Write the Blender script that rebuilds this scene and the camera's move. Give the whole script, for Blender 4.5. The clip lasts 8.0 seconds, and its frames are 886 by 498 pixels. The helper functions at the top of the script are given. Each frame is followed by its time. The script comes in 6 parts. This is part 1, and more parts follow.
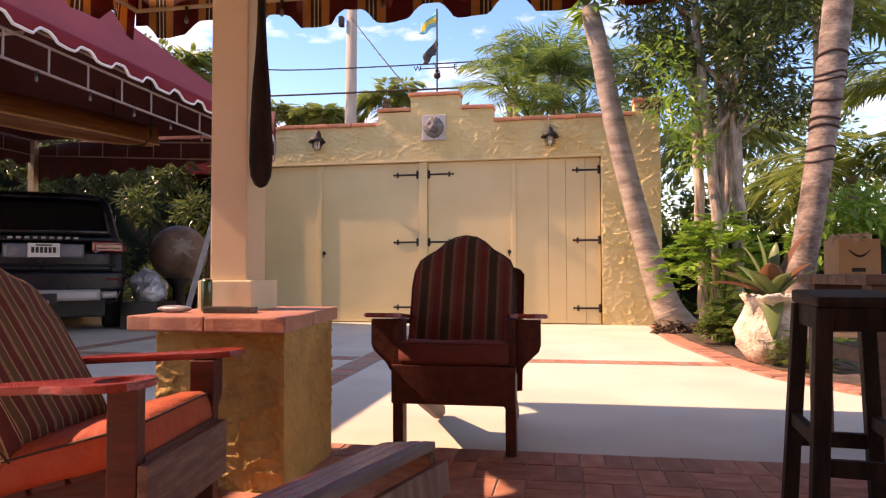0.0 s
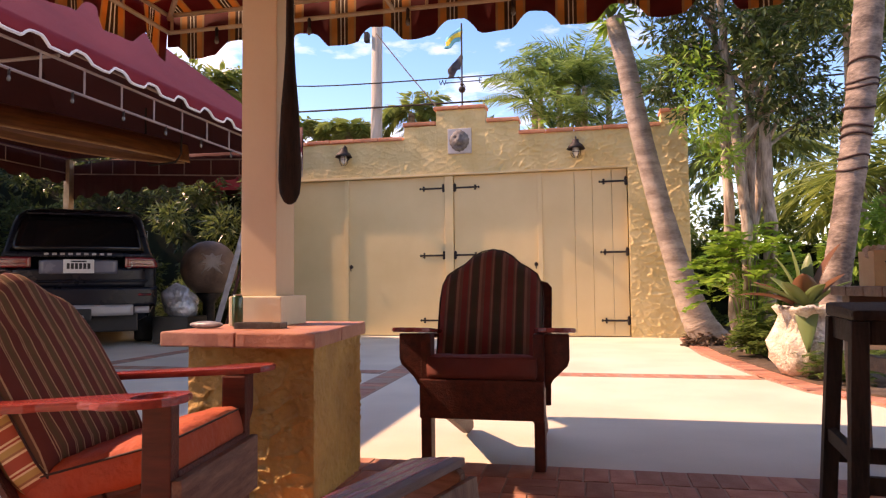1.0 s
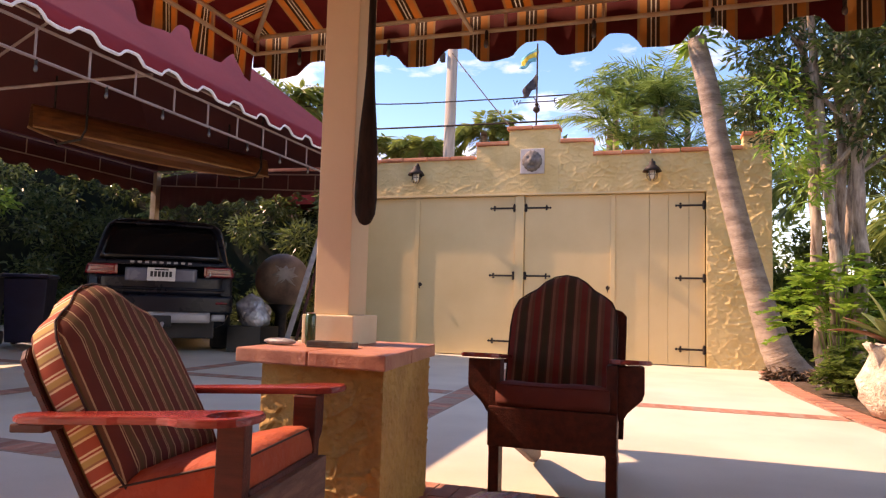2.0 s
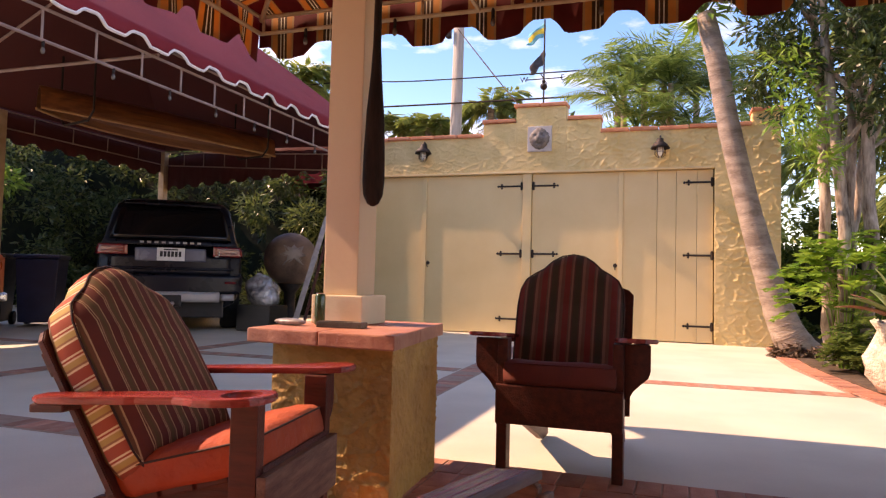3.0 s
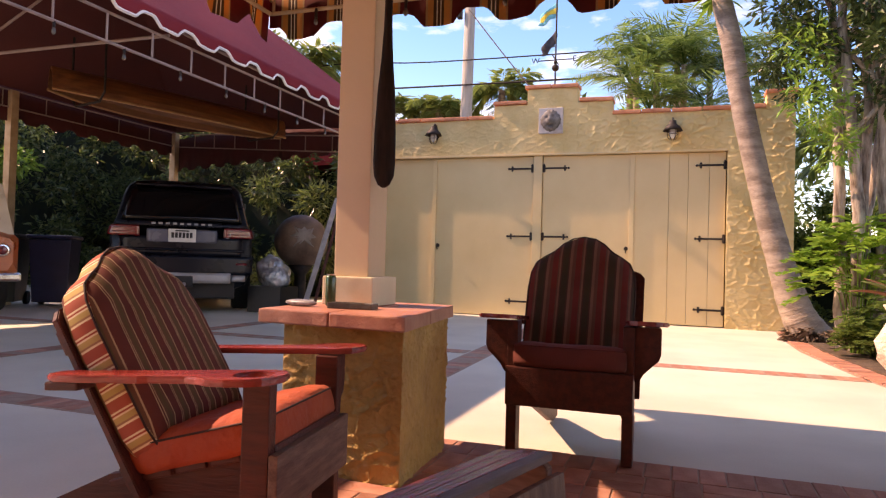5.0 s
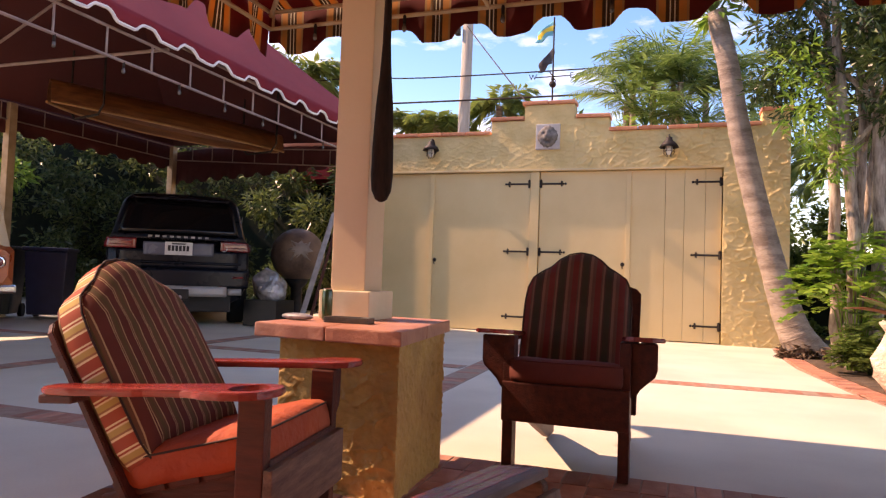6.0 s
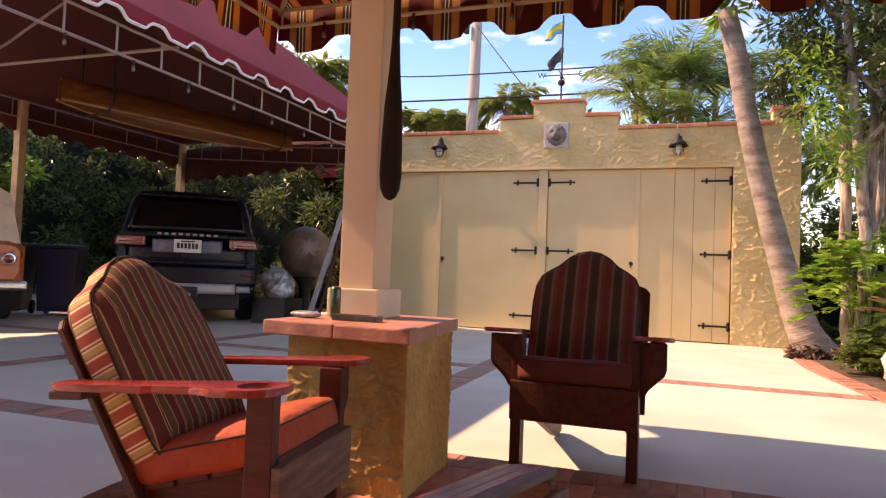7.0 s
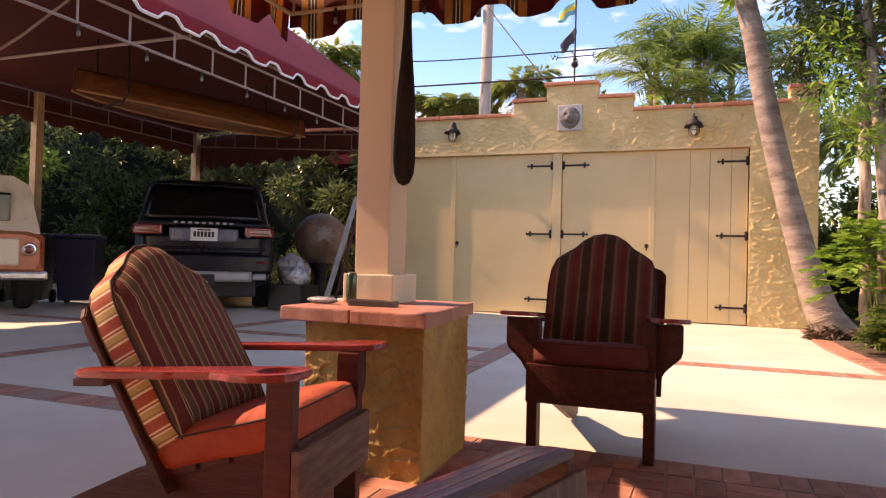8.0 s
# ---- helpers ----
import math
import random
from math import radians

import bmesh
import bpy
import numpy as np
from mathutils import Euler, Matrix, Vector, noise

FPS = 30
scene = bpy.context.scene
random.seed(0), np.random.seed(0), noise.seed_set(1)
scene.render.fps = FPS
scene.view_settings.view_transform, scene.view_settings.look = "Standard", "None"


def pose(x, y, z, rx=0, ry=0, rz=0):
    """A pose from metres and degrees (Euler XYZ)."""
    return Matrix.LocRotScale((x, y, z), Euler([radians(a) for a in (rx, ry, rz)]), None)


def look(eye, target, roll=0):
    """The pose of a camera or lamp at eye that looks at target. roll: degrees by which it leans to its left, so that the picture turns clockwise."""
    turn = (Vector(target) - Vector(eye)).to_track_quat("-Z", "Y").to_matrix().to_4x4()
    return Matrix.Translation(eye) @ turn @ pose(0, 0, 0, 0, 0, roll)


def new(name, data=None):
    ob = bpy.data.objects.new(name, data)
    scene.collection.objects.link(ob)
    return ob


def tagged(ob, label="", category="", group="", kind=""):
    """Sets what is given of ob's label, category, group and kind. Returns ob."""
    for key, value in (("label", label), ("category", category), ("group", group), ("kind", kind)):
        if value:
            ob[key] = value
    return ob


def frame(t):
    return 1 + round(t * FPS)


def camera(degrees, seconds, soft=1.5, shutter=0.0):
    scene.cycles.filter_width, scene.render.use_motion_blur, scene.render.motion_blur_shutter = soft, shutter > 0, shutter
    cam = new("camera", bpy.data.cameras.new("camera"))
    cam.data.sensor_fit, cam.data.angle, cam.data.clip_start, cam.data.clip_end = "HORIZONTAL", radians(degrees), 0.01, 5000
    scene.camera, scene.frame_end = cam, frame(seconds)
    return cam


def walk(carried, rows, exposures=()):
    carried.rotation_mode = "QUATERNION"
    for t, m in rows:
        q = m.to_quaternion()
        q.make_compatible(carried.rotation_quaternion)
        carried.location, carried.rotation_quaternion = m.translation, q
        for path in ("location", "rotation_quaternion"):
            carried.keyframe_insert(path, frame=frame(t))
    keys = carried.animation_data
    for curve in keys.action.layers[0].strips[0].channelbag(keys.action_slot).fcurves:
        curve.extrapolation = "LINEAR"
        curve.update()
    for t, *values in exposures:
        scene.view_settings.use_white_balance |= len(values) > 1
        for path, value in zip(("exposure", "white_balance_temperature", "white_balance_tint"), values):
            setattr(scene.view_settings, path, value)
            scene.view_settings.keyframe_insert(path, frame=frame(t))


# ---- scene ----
cam = camera(65.53, 8.0, soft=1.25)
PATH = [
    (0, pose(0.0210, 0.0073, 0.7533, 92.059, 0.206, 10.399)),
    (0.5, pose(0.0214, 0.0025, 0.7511, 91.977, 0.202, 9.747)),
    (0.7, pose(0.0200, 0.0002, 0.7543, 92.574, -0.009, 10.350)),
    (1, pose(0.0193, -0.0029, 0.7613, 93.115, 0.592, 12.599)),
    (1.2, pose(0.0139, 0.0015, 0.7697, 94.458, 0.151, 14.754)),
    (1.5, pose(0.0049, 0.0096, 0.7830, 94.641, -1.007, 16.279)),
    (1.7, pose(-0.0003, 0.0113, 0.7856, 95.527, -0.617, 16.360)),
    (2, pose(-0.0062, 0.0148, 0.7899, 94.506, -1.627, 18.122)),
    (2.2, pose(-0.0027, 0.0014, 0.7951, 93.026, -1.788, 17.823)),
    (3.3, pose(-0.0005, -0.0055, 0.7991, 92.544, -1.559, 19.367)),
    (3.5, pose(-0.0048, -0.0013, 0.7959, 92.416, -2.037, 19.897)),
    (4, pose(-0.0039, -0.0022, 0.7986, 92.034, -2.258, 19.639)),
    (4.5, pose(-0.0059, -0.0008, 0.7966, 91.172, -1.526, 19.976)),
    (4.7, pose(-0.0058, -0.0014, 0.7965, 90.840, -1.560, 19.510)),
    (5.8, pose(-0.0050, -0.0050, 0.7961, 92.640, -1.960, 19.750)),
    (6, pose(-0.0052, -0.0054, 0.7960, 92.402, -1.980, 19.276)),
    (6.5, pose(-0.0106, -0.0031, 0.7938, 92.215, -2.187, 19.839)),
    (7, pose(-0.0092, -0.0020, 0.7951, 92.258, -2.208, 19.915)),
    (7.5, pose(-0.0096, -0.0038, 0.7911, 92.236, -1.979, 20.172)),
    (8, pose(-0.0081, -0.0084, 0.7933, 90.973, -1.485, 21.136)),
]
walk(cam, PATH, exposures=[(0.0, 1.44, 9900, 42), (8.0, 1.44, 9900, 42)])

# ---- light ----
SUN_WAY = Vector((1.06, 0.09, -1.0)).normalized()
sun_data = bpy.data.lights.new("sun", "SUN")
sun_data.energy, sun_data.angle, sun_data.color = 2.9, radians(0.55), (1.0, 0.89, 0.74)
sun = new("sun", sun_data)
sun.matrix_world = look((-6, -3, 9), Vector((-6, -3, 9)) + SUN_WAY)
world = bpy.data.worlds.new("world")
scene.world = world
world.use_nodes = True
wn = world.node_tree
wn.nodes.clear()
w_out = wn.nodes.new("ShaderNodeOutputWorld")
w_bg = wn.nodes.new("ShaderNodeBackground")
w_sky = wn.nodes.new("ShaderNodeTexSky")
w_sky.sky_type, w_sky.sun_disc = "NISHITA", False
w_sky.sun_elevation, w_sky.sun_rotation = radians(43.2), radians(265.1)
w_sky.air_density, w_sky.dust_density, w_sky.ozone_density = 1.0, 0.1, 4.0
w_co = wn.nodes.new("ShaderNodeTexCoord")
w_map = wn.nodes.new("ShaderNodeMapping")
w_map.inputs["Scale"].default_value = (2.2, 2.2, 6.5)
w_cl = wn.nodes.new("ShaderNodeTexNoise")
w_cl.inputs["Scale"].default_value, w_cl.inputs["Detail"].default_value = 1.7, 8
w_cl.inputs["Roughness"].default_value = 0.58
w_rp = wn.nodes.new("ShaderNodeValToRGB")
w_rp.color_ramp.elements[0].position, w_rp.color_ramp.elements[1].position = 0.52, 0.82
w_rp.color_ramp.elements[1].color = (0.9, 0.9, 0.9, 1)
w_mix = wn.nodes.new("ShaderNodeMixRGB")
w_mix.inputs[2].default_value = (9.0, 9.3, 9.8, 1)
wn.links.new(w_co.outputs["Generated"], w_map.inputs[0])
wn.links.new(w_map.outputs[0], w_cl.inputs["Vector"])
wn.links.new(w_cl.outputs["Fac"], w_rp.inputs[0])
wn.links.new(w_rp.outputs[0], w_mix.inputs[0])
w_hs = wn.nodes.new("ShaderNodeHueSaturation")
w_hs.inputs["Saturation"].default_value = 1.28
wn.links.new(w_sky.outputs[0], w_hs.inputs["Color"])
wn.links.new(w_hs.outputs[0], w_mix.inputs[1])
wn.links.new(w_mix.outputs[0], w_bg.inputs[0])
w_bg.inputs[1].default_value = 0.15
wn.links.new(w_bg.outputs[0], w_out.inputs[0])

# ---- materials ----


def material(name, a, b, scale=8.0, rough=0.7, bump=0.2, bump_scale=60.0, metal=0.0, fine=0.25, rand=0.0, dist=0.01, spec=0.5, stretch=(1, 1, 1)):
    """Two colours mixed by coarse and fine noise, with relief; rand varies each object."""
    m = bpy.data.materials.new(name)
    m.use_nodes = True
    t = m.node_tree
    bs = t.nodes["Principled BSDF"]
    co = t.nodes.new("ShaderNodeTexCoord")
    mp = t.nodes.new("ShaderNodeMapping")
    mp.inputs["Scale"].default_value = stretch
    t.links.new(co.outputs["Object"], mp.inputs[0])
    n1, n2 = t.nodes.new("ShaderNodeTexNoise"), t.nodes.new("ShaderNodeTexNoise")
    n1.inputs["Scale"].default_value, n1.inputs["Detail"].default_value = scale, 6
    n2.inputs["Scale"].default_value, n2.inputs["Detail"].default_value = bump_scale, 5
    for n in (n1, n2):
        t.links.new(mp.outputs[0], n.inputs["Vector"])
    mix = t.nodes.new("ShaderNodeMixRGB")
    mix.inputs[1].default_value, mix.inputs[2].default_value = (*a, 1), (*b, 1)
    add = t.nodes.new("ShaderNodeMath")
    add.operation = "MULTIPLY_ADD"
    add.inputs[1].default_value, add.use_clamp = fine * 2, True
    sub = t.nodes.new("ShaderNodeMapRange")
    sub.inputs[1].default_value, sub.inputs[2].default_value = 0.32, 0.68
    sub.inputs[3].default_value, sub.inputs[4].default_value = -fine, 1 - fine
    t.links.new(n1.outputs["Fac"], sub.inputs[0])
    t.links.new(n2.outputs["Fac"], add.inputs[0])
    t.links.new(sub.outputs[0], add.inputs[2])
    t.links.new(add.outputs[0], mix.inputs[0])
    last = mix.outputs[0]
    if rand:
        oi = t.nodes.new("ShaderNodeObjectInfo")
        hv = t.nodes.new("ShaderNodeHueSaturation")
        mr = t.nodes.new("ShaderNodeMapRange")
        mr.inputs[3].default_value, mr.inputs[4].default_value = 1 - rand, 1 + rand
        t.links.new(oi.outputs["Random"], mr.inputs[0])
        t.links.new(mr.outputs[0], hv.inputs["Value"])
        t.links.new(last, hv.inputs["Color"])
        last = hv.outputs[0]
    t.links.new(last, bs.inputs["Base Color"])
    bp = t.nodes.new("ShaderNodeBump")
    bp.inputs["Strength"].default_value, bp.inputs["Distance"].default_value = bump, dist
    t.links.new(n2.outputs["Fac"], bp.inputs["Height"])
    t.links.new(bp.outputs[0], bs.inputs["Normal"])
    rr = t.nodes.new("ShaderNodeMapRange")
    rr.inputs[3].default_value, rr.inputs[4].default_value = max(0.03, rough - 0.1), min(1.0, rough + 0.1)
    t.links.new(n1.outputs["Fac"], rr.inputs[0])
    t.links.new(rr.outputs[0], bs.inputs["Roughness"])
    bs.inputs["Metallic"].default_value = metal
    bs.inputs["Specular IOR Level"].default_value = spec
    return m


def stripe_material(name, period, bands, axis=0, rough=0.85, through_light=0.0, use_uv=False):
    """Woven stripes along one axis: bands are (start, colour) over one period."""
    m = bpy.data.materials.new(name)
    m.use_nodes = True
    t = m.node_tree
    bs = t.nodes["Principled BSDF"]
    co = t.nodes.new("ShaderNodeTexCoord")
    sp = t.nodes.new("ShaderNodeSeparateXYZ")
    t.links.new(co.outputs["UV" if use_uv else "Object"], sp.inputs[0])
    dv = t.nodes.new("ShaderNodeMath")
    dv.operation = "MULTIPLY"
    dv.inputs[1].default_value = 1 / period
    t.links.new(sp.outputs[axis], dv.inputs[0])
    fr = t.nodes.new("ShaderNodeMath")
    fr.operation = "FRACT"
    t.links.new(dv.outputs[0], fr.inputs[0])
    rp = t.nodes.new("ShaderNodeValToRGB")
    rp.color_ramp.interpolation = "CONSTANT"
    els = rp.color_ramp.elements
    els[0].position, els[0].color = bands[0][0], (*bands[0][1], 1)
    els[1].position, els[1].color = bands[1][0], (*bands[1][1], 1)
    for p, c in bands[2:]:
        e = els.new(p)
        e.color = (*c, 1)
    t.links.new(fr.outputs[0], rp.inputs[0])
    n = t.nodes.new("ShaderNodeTexNoise")
    n.inputs["Scale"].default_value, n.inputs["Detail"].default_value = 14, 8
    t.links.new(co.outputs["Object"], n.inputs["Vector"])
    mr = t.nodes.new("ShaderNodeMapRange")
    mr.inputs[3].default_value, mr.inputs[4].default_value = 0.72, 1.25
    t.links.new(n.outputs["Fac"], mr.inputs[0])
    hv = t.nodes.new("ShaderNodeHueSaturation")
    t.links.new(mr.outputs[0], hv.inputs["Value"])
    t.links.new(rp.outputs[0], hv.inputs["Color"])
    t.links.new(hv.outputs[0], bs.inputs["Base Color"])
    bs.inputs["Roughness"].default_value = rough
    bs.inputs["Specular IOR Level"].default_value = 0.2
    wv = t.nodes.new("ShaderNodeTexNoise")
    wv.inputs["Scale"].default_value = 400
    t.links.new(co.outputs["Object"], wv.inputs["Vector"])
    bp = t.nodes.new("ShaderNodeBump")
    bp.inputs["Strength"].default_value, bp.inputs["Distance"].default_value = 0.3, 0.002
    t.links.new(wv.outputs["Fac"], bp.inputs["Height"])
    t.links.new(bp.outputs[0], bs.inputs["Normal"])
    if through_light:
        tr = t.nodes.new("ShaderNodeBsdfTranslucent")
        t.links.new(hv.outputs[0], tr.inputs[0])
        ms = t.nodes.new("ShaderNodeMixShader")
        ms.inputs[0].default_value = through_light
        t.links.new(bs.outputs[0], ms.inputs[1])
        t.links.new(tr.outputs[0], ms.inputs[2])
        t.links.new(ms.outputs[0], t.nodes["Material Output"].inputs[0])
    return m


def leaf_material(name, a, b, rough=0.45, through_light=0.35):
    m = bpy.data.materials.new(name)
    m.use_nodes = True
    t = m.node_tree
    bs = t.nodes["Principled BSDF"]
    ge = t.nodes.new("ShaderNodeNewGeometry")
    mix = t.nodes.new("ShaderNodeMixRGB")
    mix.inputs[1].default_value, mix.inputs[2].default_value = (*a, 1), (*b, 1)
    t.links.new(ge.outputs["Random Per Island"], mix.inputs[0])
    t.links.new(mix.outputs[0], bs.inputs["Base Color"])
    bs.inputs["Roughness"].default_value = rough
    tr = t.nodes.new("ShaderNodeBsdfTranslucent")
    hv = t.nodes.new("ShaderNodeHueSaturation")
    hv.inputs["Value"].default_value = 1.5
    t.links.new(mix.outputs[0], hv.inputs["Color"])
    t.links.new(hv.outputs[0], tr.inputs[0])
    ms = t.nodes.new("ShaderNodeMixShader")
    ms.inputs[0].default_value = through_light
    t.links.new(bs.outputs[0], ms.inputs[1])
    t.links.new(tr.outputs[0], ms.inputs[2])
    t.links.new(ms.outputs[0], t.nodes["Material Output"].inputs[0])
    return m


CONCRETE = material("concrete", (0.52, 0.482, 0.385), (0.64, 0.598, 0.485), 1.3, 0.8, 0.15, 90, fine=0.3)
BRICK = material("brick", (0.36, 0.13, 0.08), (0.50, 0.24, 0.165), 9, 0.8, 0.4, 120, rand=0.28)
MORTAR = material("mortar", (0.30, 0.19, 0.14), (0.38, 0.26, 0.20), 20, 0.9, 0.4, 150)
STUCCO = material("yellow_stucco", (0.64, 0.45, 0.19), (0.74, 0.55, 0.265), 3.0, 0.85, 0.35, 70, fine=0.15)
DOOR_PAINT = material("yellow_door_paint", (0.63, 0.465, 0.235), (0.70, 0.53, 0.28), 1.5, 0.55, 0.08, 40, fine=0.15)
OCHRE = material("ochre_stucco", (0.42, 0.235, 0.075), (0.54, 0.32, 0.105), 9.0, 0.85, 0.9, 38, fine=0.35, dist=0.02)
PILLAR_PAINT = material("cream_pillar_paint", (0.62, 0.45, 0.29), (0.66, 0.49, 0.32), 3, 0.6, 0.05, 50)
BLOCK_PAINT = material("cream_block_paint", (0.66, 0.56, 0.38), (0.72, 0.62, 0.44), 4, 0.6, 0.2, 30)
TERRACOTTA = material("terracotta", (0.50, 0.17, 0.085), (0.62, 0.26, 0.14), 7, 0.75, 0.2, 80, rand=0.2)
CAP_TILE = material("red_cap_tile", (0.40, 0.15, 0.095), (0.52, 0.24, 0.16), 9, 0.6, 0.25, 70, rand=0.12)
IRON = material("black_iron", (0.02, 0.018, 0.016), (0.05, 0.035, 0.03), 15, 0.6, 0.3, 90, metal=0.6)
RED_WOOD = material("red_stained_wood", (0.055, 0.013, 0.010), (0.11, 0.025, 0.017), 5, 0.5, 0.3, 24, stretch=(6, 0.7, 6), fine=0.4, spec=0.35)
RED_ARM = material("worn_red_paint", (0.15, 0.014, 0.013), (0.34, 0.055, 0.045), 9, 0.2, 0.35, 45, fine=0.5, stretch=(3, 0.6, 3))
GREY_WOOD = material("weathered_brown_wood", (0.10, 0.05, 0.036), (0.22, 0.135, 0.10), 6, 0.7, 0.4, 28, stretch=(1, 6, 6), fine=0.4)
DARK_WOOD = material("dark_wood", (0.010, 0.006, 0.005), (0.034, 0.019, 0.014), 6, 0.62, 0.4, 30, stretch=(5, 5, 0.7), fine=0.5, spec=0.15)
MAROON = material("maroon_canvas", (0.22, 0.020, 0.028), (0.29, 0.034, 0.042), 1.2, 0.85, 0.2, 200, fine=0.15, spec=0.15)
# maroon canvas darkened to paint the shade under the carport roof
MAROON_SHADED = material("maroon_canvas_shaded", (0.068, 0.011, 0.011), (0.092, 0.016, 0.015), 1.2, 0.85, 0.2, 200, fine=0.15)
WHITE_TRIM = material("white_braid", (0.75, 0.72, 0.7), (0.85, 0.83, 0.8), 30, 0.8, 0.2, 200)
TUBE_TAN = material("tan_tube_paint", (0.42, 0.30, 0.17), (0.55, 0.42, 0.27), 8, 0.5, 0.1, 60)
TUBE_GREY = material("grey_tube_paint", (0.26, 0.19, 0.17), (0.36, 0.27, 0.24), 8, 0.5, 0.1, 60)
MAR, ORG, BRN, WHT, TAN = (0.16, 0.028, 0.024), (0.54, 0.25, 0.08), (0.095, 0.05, 0.025), (0.75, 0.66, 0.50), (0.42, 0.26, 0.12)
CANOPY_CLOTH = stripe_material("striped_awning_cloth", 0.34, [(0.0, MAR), (0.27, TAN), (0.31, ORG), (0.42, BRN), (0.48, WHT), (0.50, BRN), (0.55, WHT), (0.57, BRN), (0.62, ORG), (0.74, TAN), (0.78, MAR)], 0, 0.8, 0.58, True)
BRD, BRB, LIN, OLV = (0.135, 0.036, 0.027), (0.15, 0.072, 0.042), (0.42, 0.29, 0.17), (0.12, 0.075, 0.036)
CUSHION_CLOTH = stripe_material("striped_cushion_cloth", 0.069, [(0.0, BRD), (0.30, LIN), (0.35, BRB), (0.46, OLV), (0.66, BRB), (0.74, LIN), (0.78, BRD), (0.83, LIN), (0.87, BRD)])
WIDE_CLOTH = stripe_material("wide_striped_cloth", 0.108, [(0.0, (0.16, 0.03, 0.024)), (0.24, (0.13, 0.055, 0.04)), (0.38, (0.19, 0.095, 0.07)), (0.50, (0.075, 0.035, 0.026)), (0.56, (0.05, 0.036, 0.022)), (0.80, (0.075, 0.035, 0.026)), (0.86, (0.19, 0.095, 0.07)), (0.94, (0.13, 0.055, 0.04))])
# gusset stripes, coloured paler to put sunlight on the near cushion's rim
SUNLIT_EDGE_CLOTH = stripe_material("sunlit_gusset_cloth", 0.072, [(0.0, (0.34, 0.085, 0.055)), (0.28, (0.66, 0.54, 0.36)), (0.36, (0.30, 0.16, 0.09)), (0.44, (0.42, 0.30, 0.12)), (0.66, (0.66, 0.54, 0.36)), (0.73, (0.34, 0.085, 0.055)), (0.80, (0.66, 0.54, 0.36)), (0.87, (0.34, 0.085, 0.055))], 2)
ORANGE_CLOTH = material("orange_canvas", (0.36, 0.055, 0.022), (0.46, 0.09, 0.034), 6, 0.85, 0.55, 17, fine=0.2, dist=0.035)
PIPING = material("dark_piping", (0.03, 0.012, 0.01), (0.05, 0.02, 0.015), 10, 0.8, 0.1, 100)
BARK_PALM = material("palm_trunk", (0.20, 0.145, 0.112), (0.42, 0.33, 0.26), 4, 0.9, 0.6, 30, stretch=(1, 1, 3), fine=0.4)
BARK = material("ficus_bark", (0.10, 0.065, 0.045), (0.58, 0.47, 0.37), 7, 0.9, 0.5, 30, stretch=(2, 2, 0.5), fine=0.4)
BARK_DARK = material("dark_palm_trunk", (0.085, 0.06, 0.048), (0.34, 0.26, 0.205), 5, 0.9, 0.7, 26, stretch=(1, 1, 2), fine=0.5)
LEAF = leaf_material("leaf_green", (0.04, 0.085, 0.022), (0.16, 0.23, 0.055))
LEAF_TREE = leaf_material("tree_leaf", (0.02, 0.05, 0.015), (0.085, 0.135, 0.035), 0.4, 0.18)
LEAF_BRIGHT = leaf_material("leaf_bright", (0.10, 0.24, 0.035), (0.24, 0.38, 0.06))
LEAF_PALM = leaf_material("palm_leaf", (0.09, 0.15, 0.035), (0.27, 0.33, 0.09))
LEAF_ARECA = leaf_material("areca_leaf", (0.05, 0.12, 0.03), (0.23, 0.34, 0.10))
LEAF_DARK = leaf_material("leaf_dark", (0.026, 0.058, 0.018), (0.14, 0.185, 0.06), 0.3)
SOIL = material("mulch_soil", (0.055, 0.035, 0.022), (0.13, 0.085, 0.055), 12, 0.95, 0.8, 60)
CORAL = material("coral_stone", (0.42, 0.33, 0.25), (0.78, 0.70, 0.58), 11, 0.9, 0.9, 40, fine=0.4, dist=0.03)
# near-black colour that stands for the shade deep inside the hedges
HEDGE_INNER_SHADE = material("hedge_shade", (0.006, 0.012, 0.005), (0.015, 0.026, 0.01), 6, 0.95, 0.8, 20)

# ---- building helpers ----


def part(name, bm, mat, parent=None, label="", smooth=False):
    me = bpy.data.meshes.new(name)
    bm.normal_update()
    bm.to_mesh(me)
    bm.free()
    for m in (mat if isinstance(mat, (list, tuple)) else [mat]):
        me.materials.append(m)
    if smooth:
        me.shade_smooth()
    ob = new(name, me)
    if parent:
        ob.parent = parent
    if label:
        ob["label"] = label
    return ob


def thing(name, label, category, at=(0, 0, 0), turn=0.0, group="", kind=""):
    ob = new(name)
    ob.empty_display_size = 0.1
    ob.matrix_basis = pose(*at, 0, 0, turn)
    return tagged(ob, label, category, group, kind)


def add_box(bm, x0, x1, y0, y1, z0, z1, bevel=0.0, m=None, segs=2):
    r = bmesh.ops.create_cube(bm, size=1.0)
    vs = r["verts"]
    bmesh.ops.scale(bm, vec=(x1 - x0, y1 - y0, z1 - z0), verts=vs)
    bmesh.ops.translate(bm, vec=((x0 + x1) / 2, (y0 + y1) / 2, (z0 + z1) / 2), verts=vs)
    if m is not None:
        bmesh.ops.transform(bm, matrix=m, verts=vs)
    if bevel:
        es = {e for v in vs for e in v.link_edges}
        bmesh.ops.bevel(bm, geom=list(es), offset=bevel, segments=segs, affect="EDGES", profile=0.6)


def box(x0, x1, y0, y1, z0, z1, bevel=0.0, m=None):
    bm = bmesh.new()
    add_box(bm, x0, x1, y0, y1, z0, z1, bevel, m)
    return bm


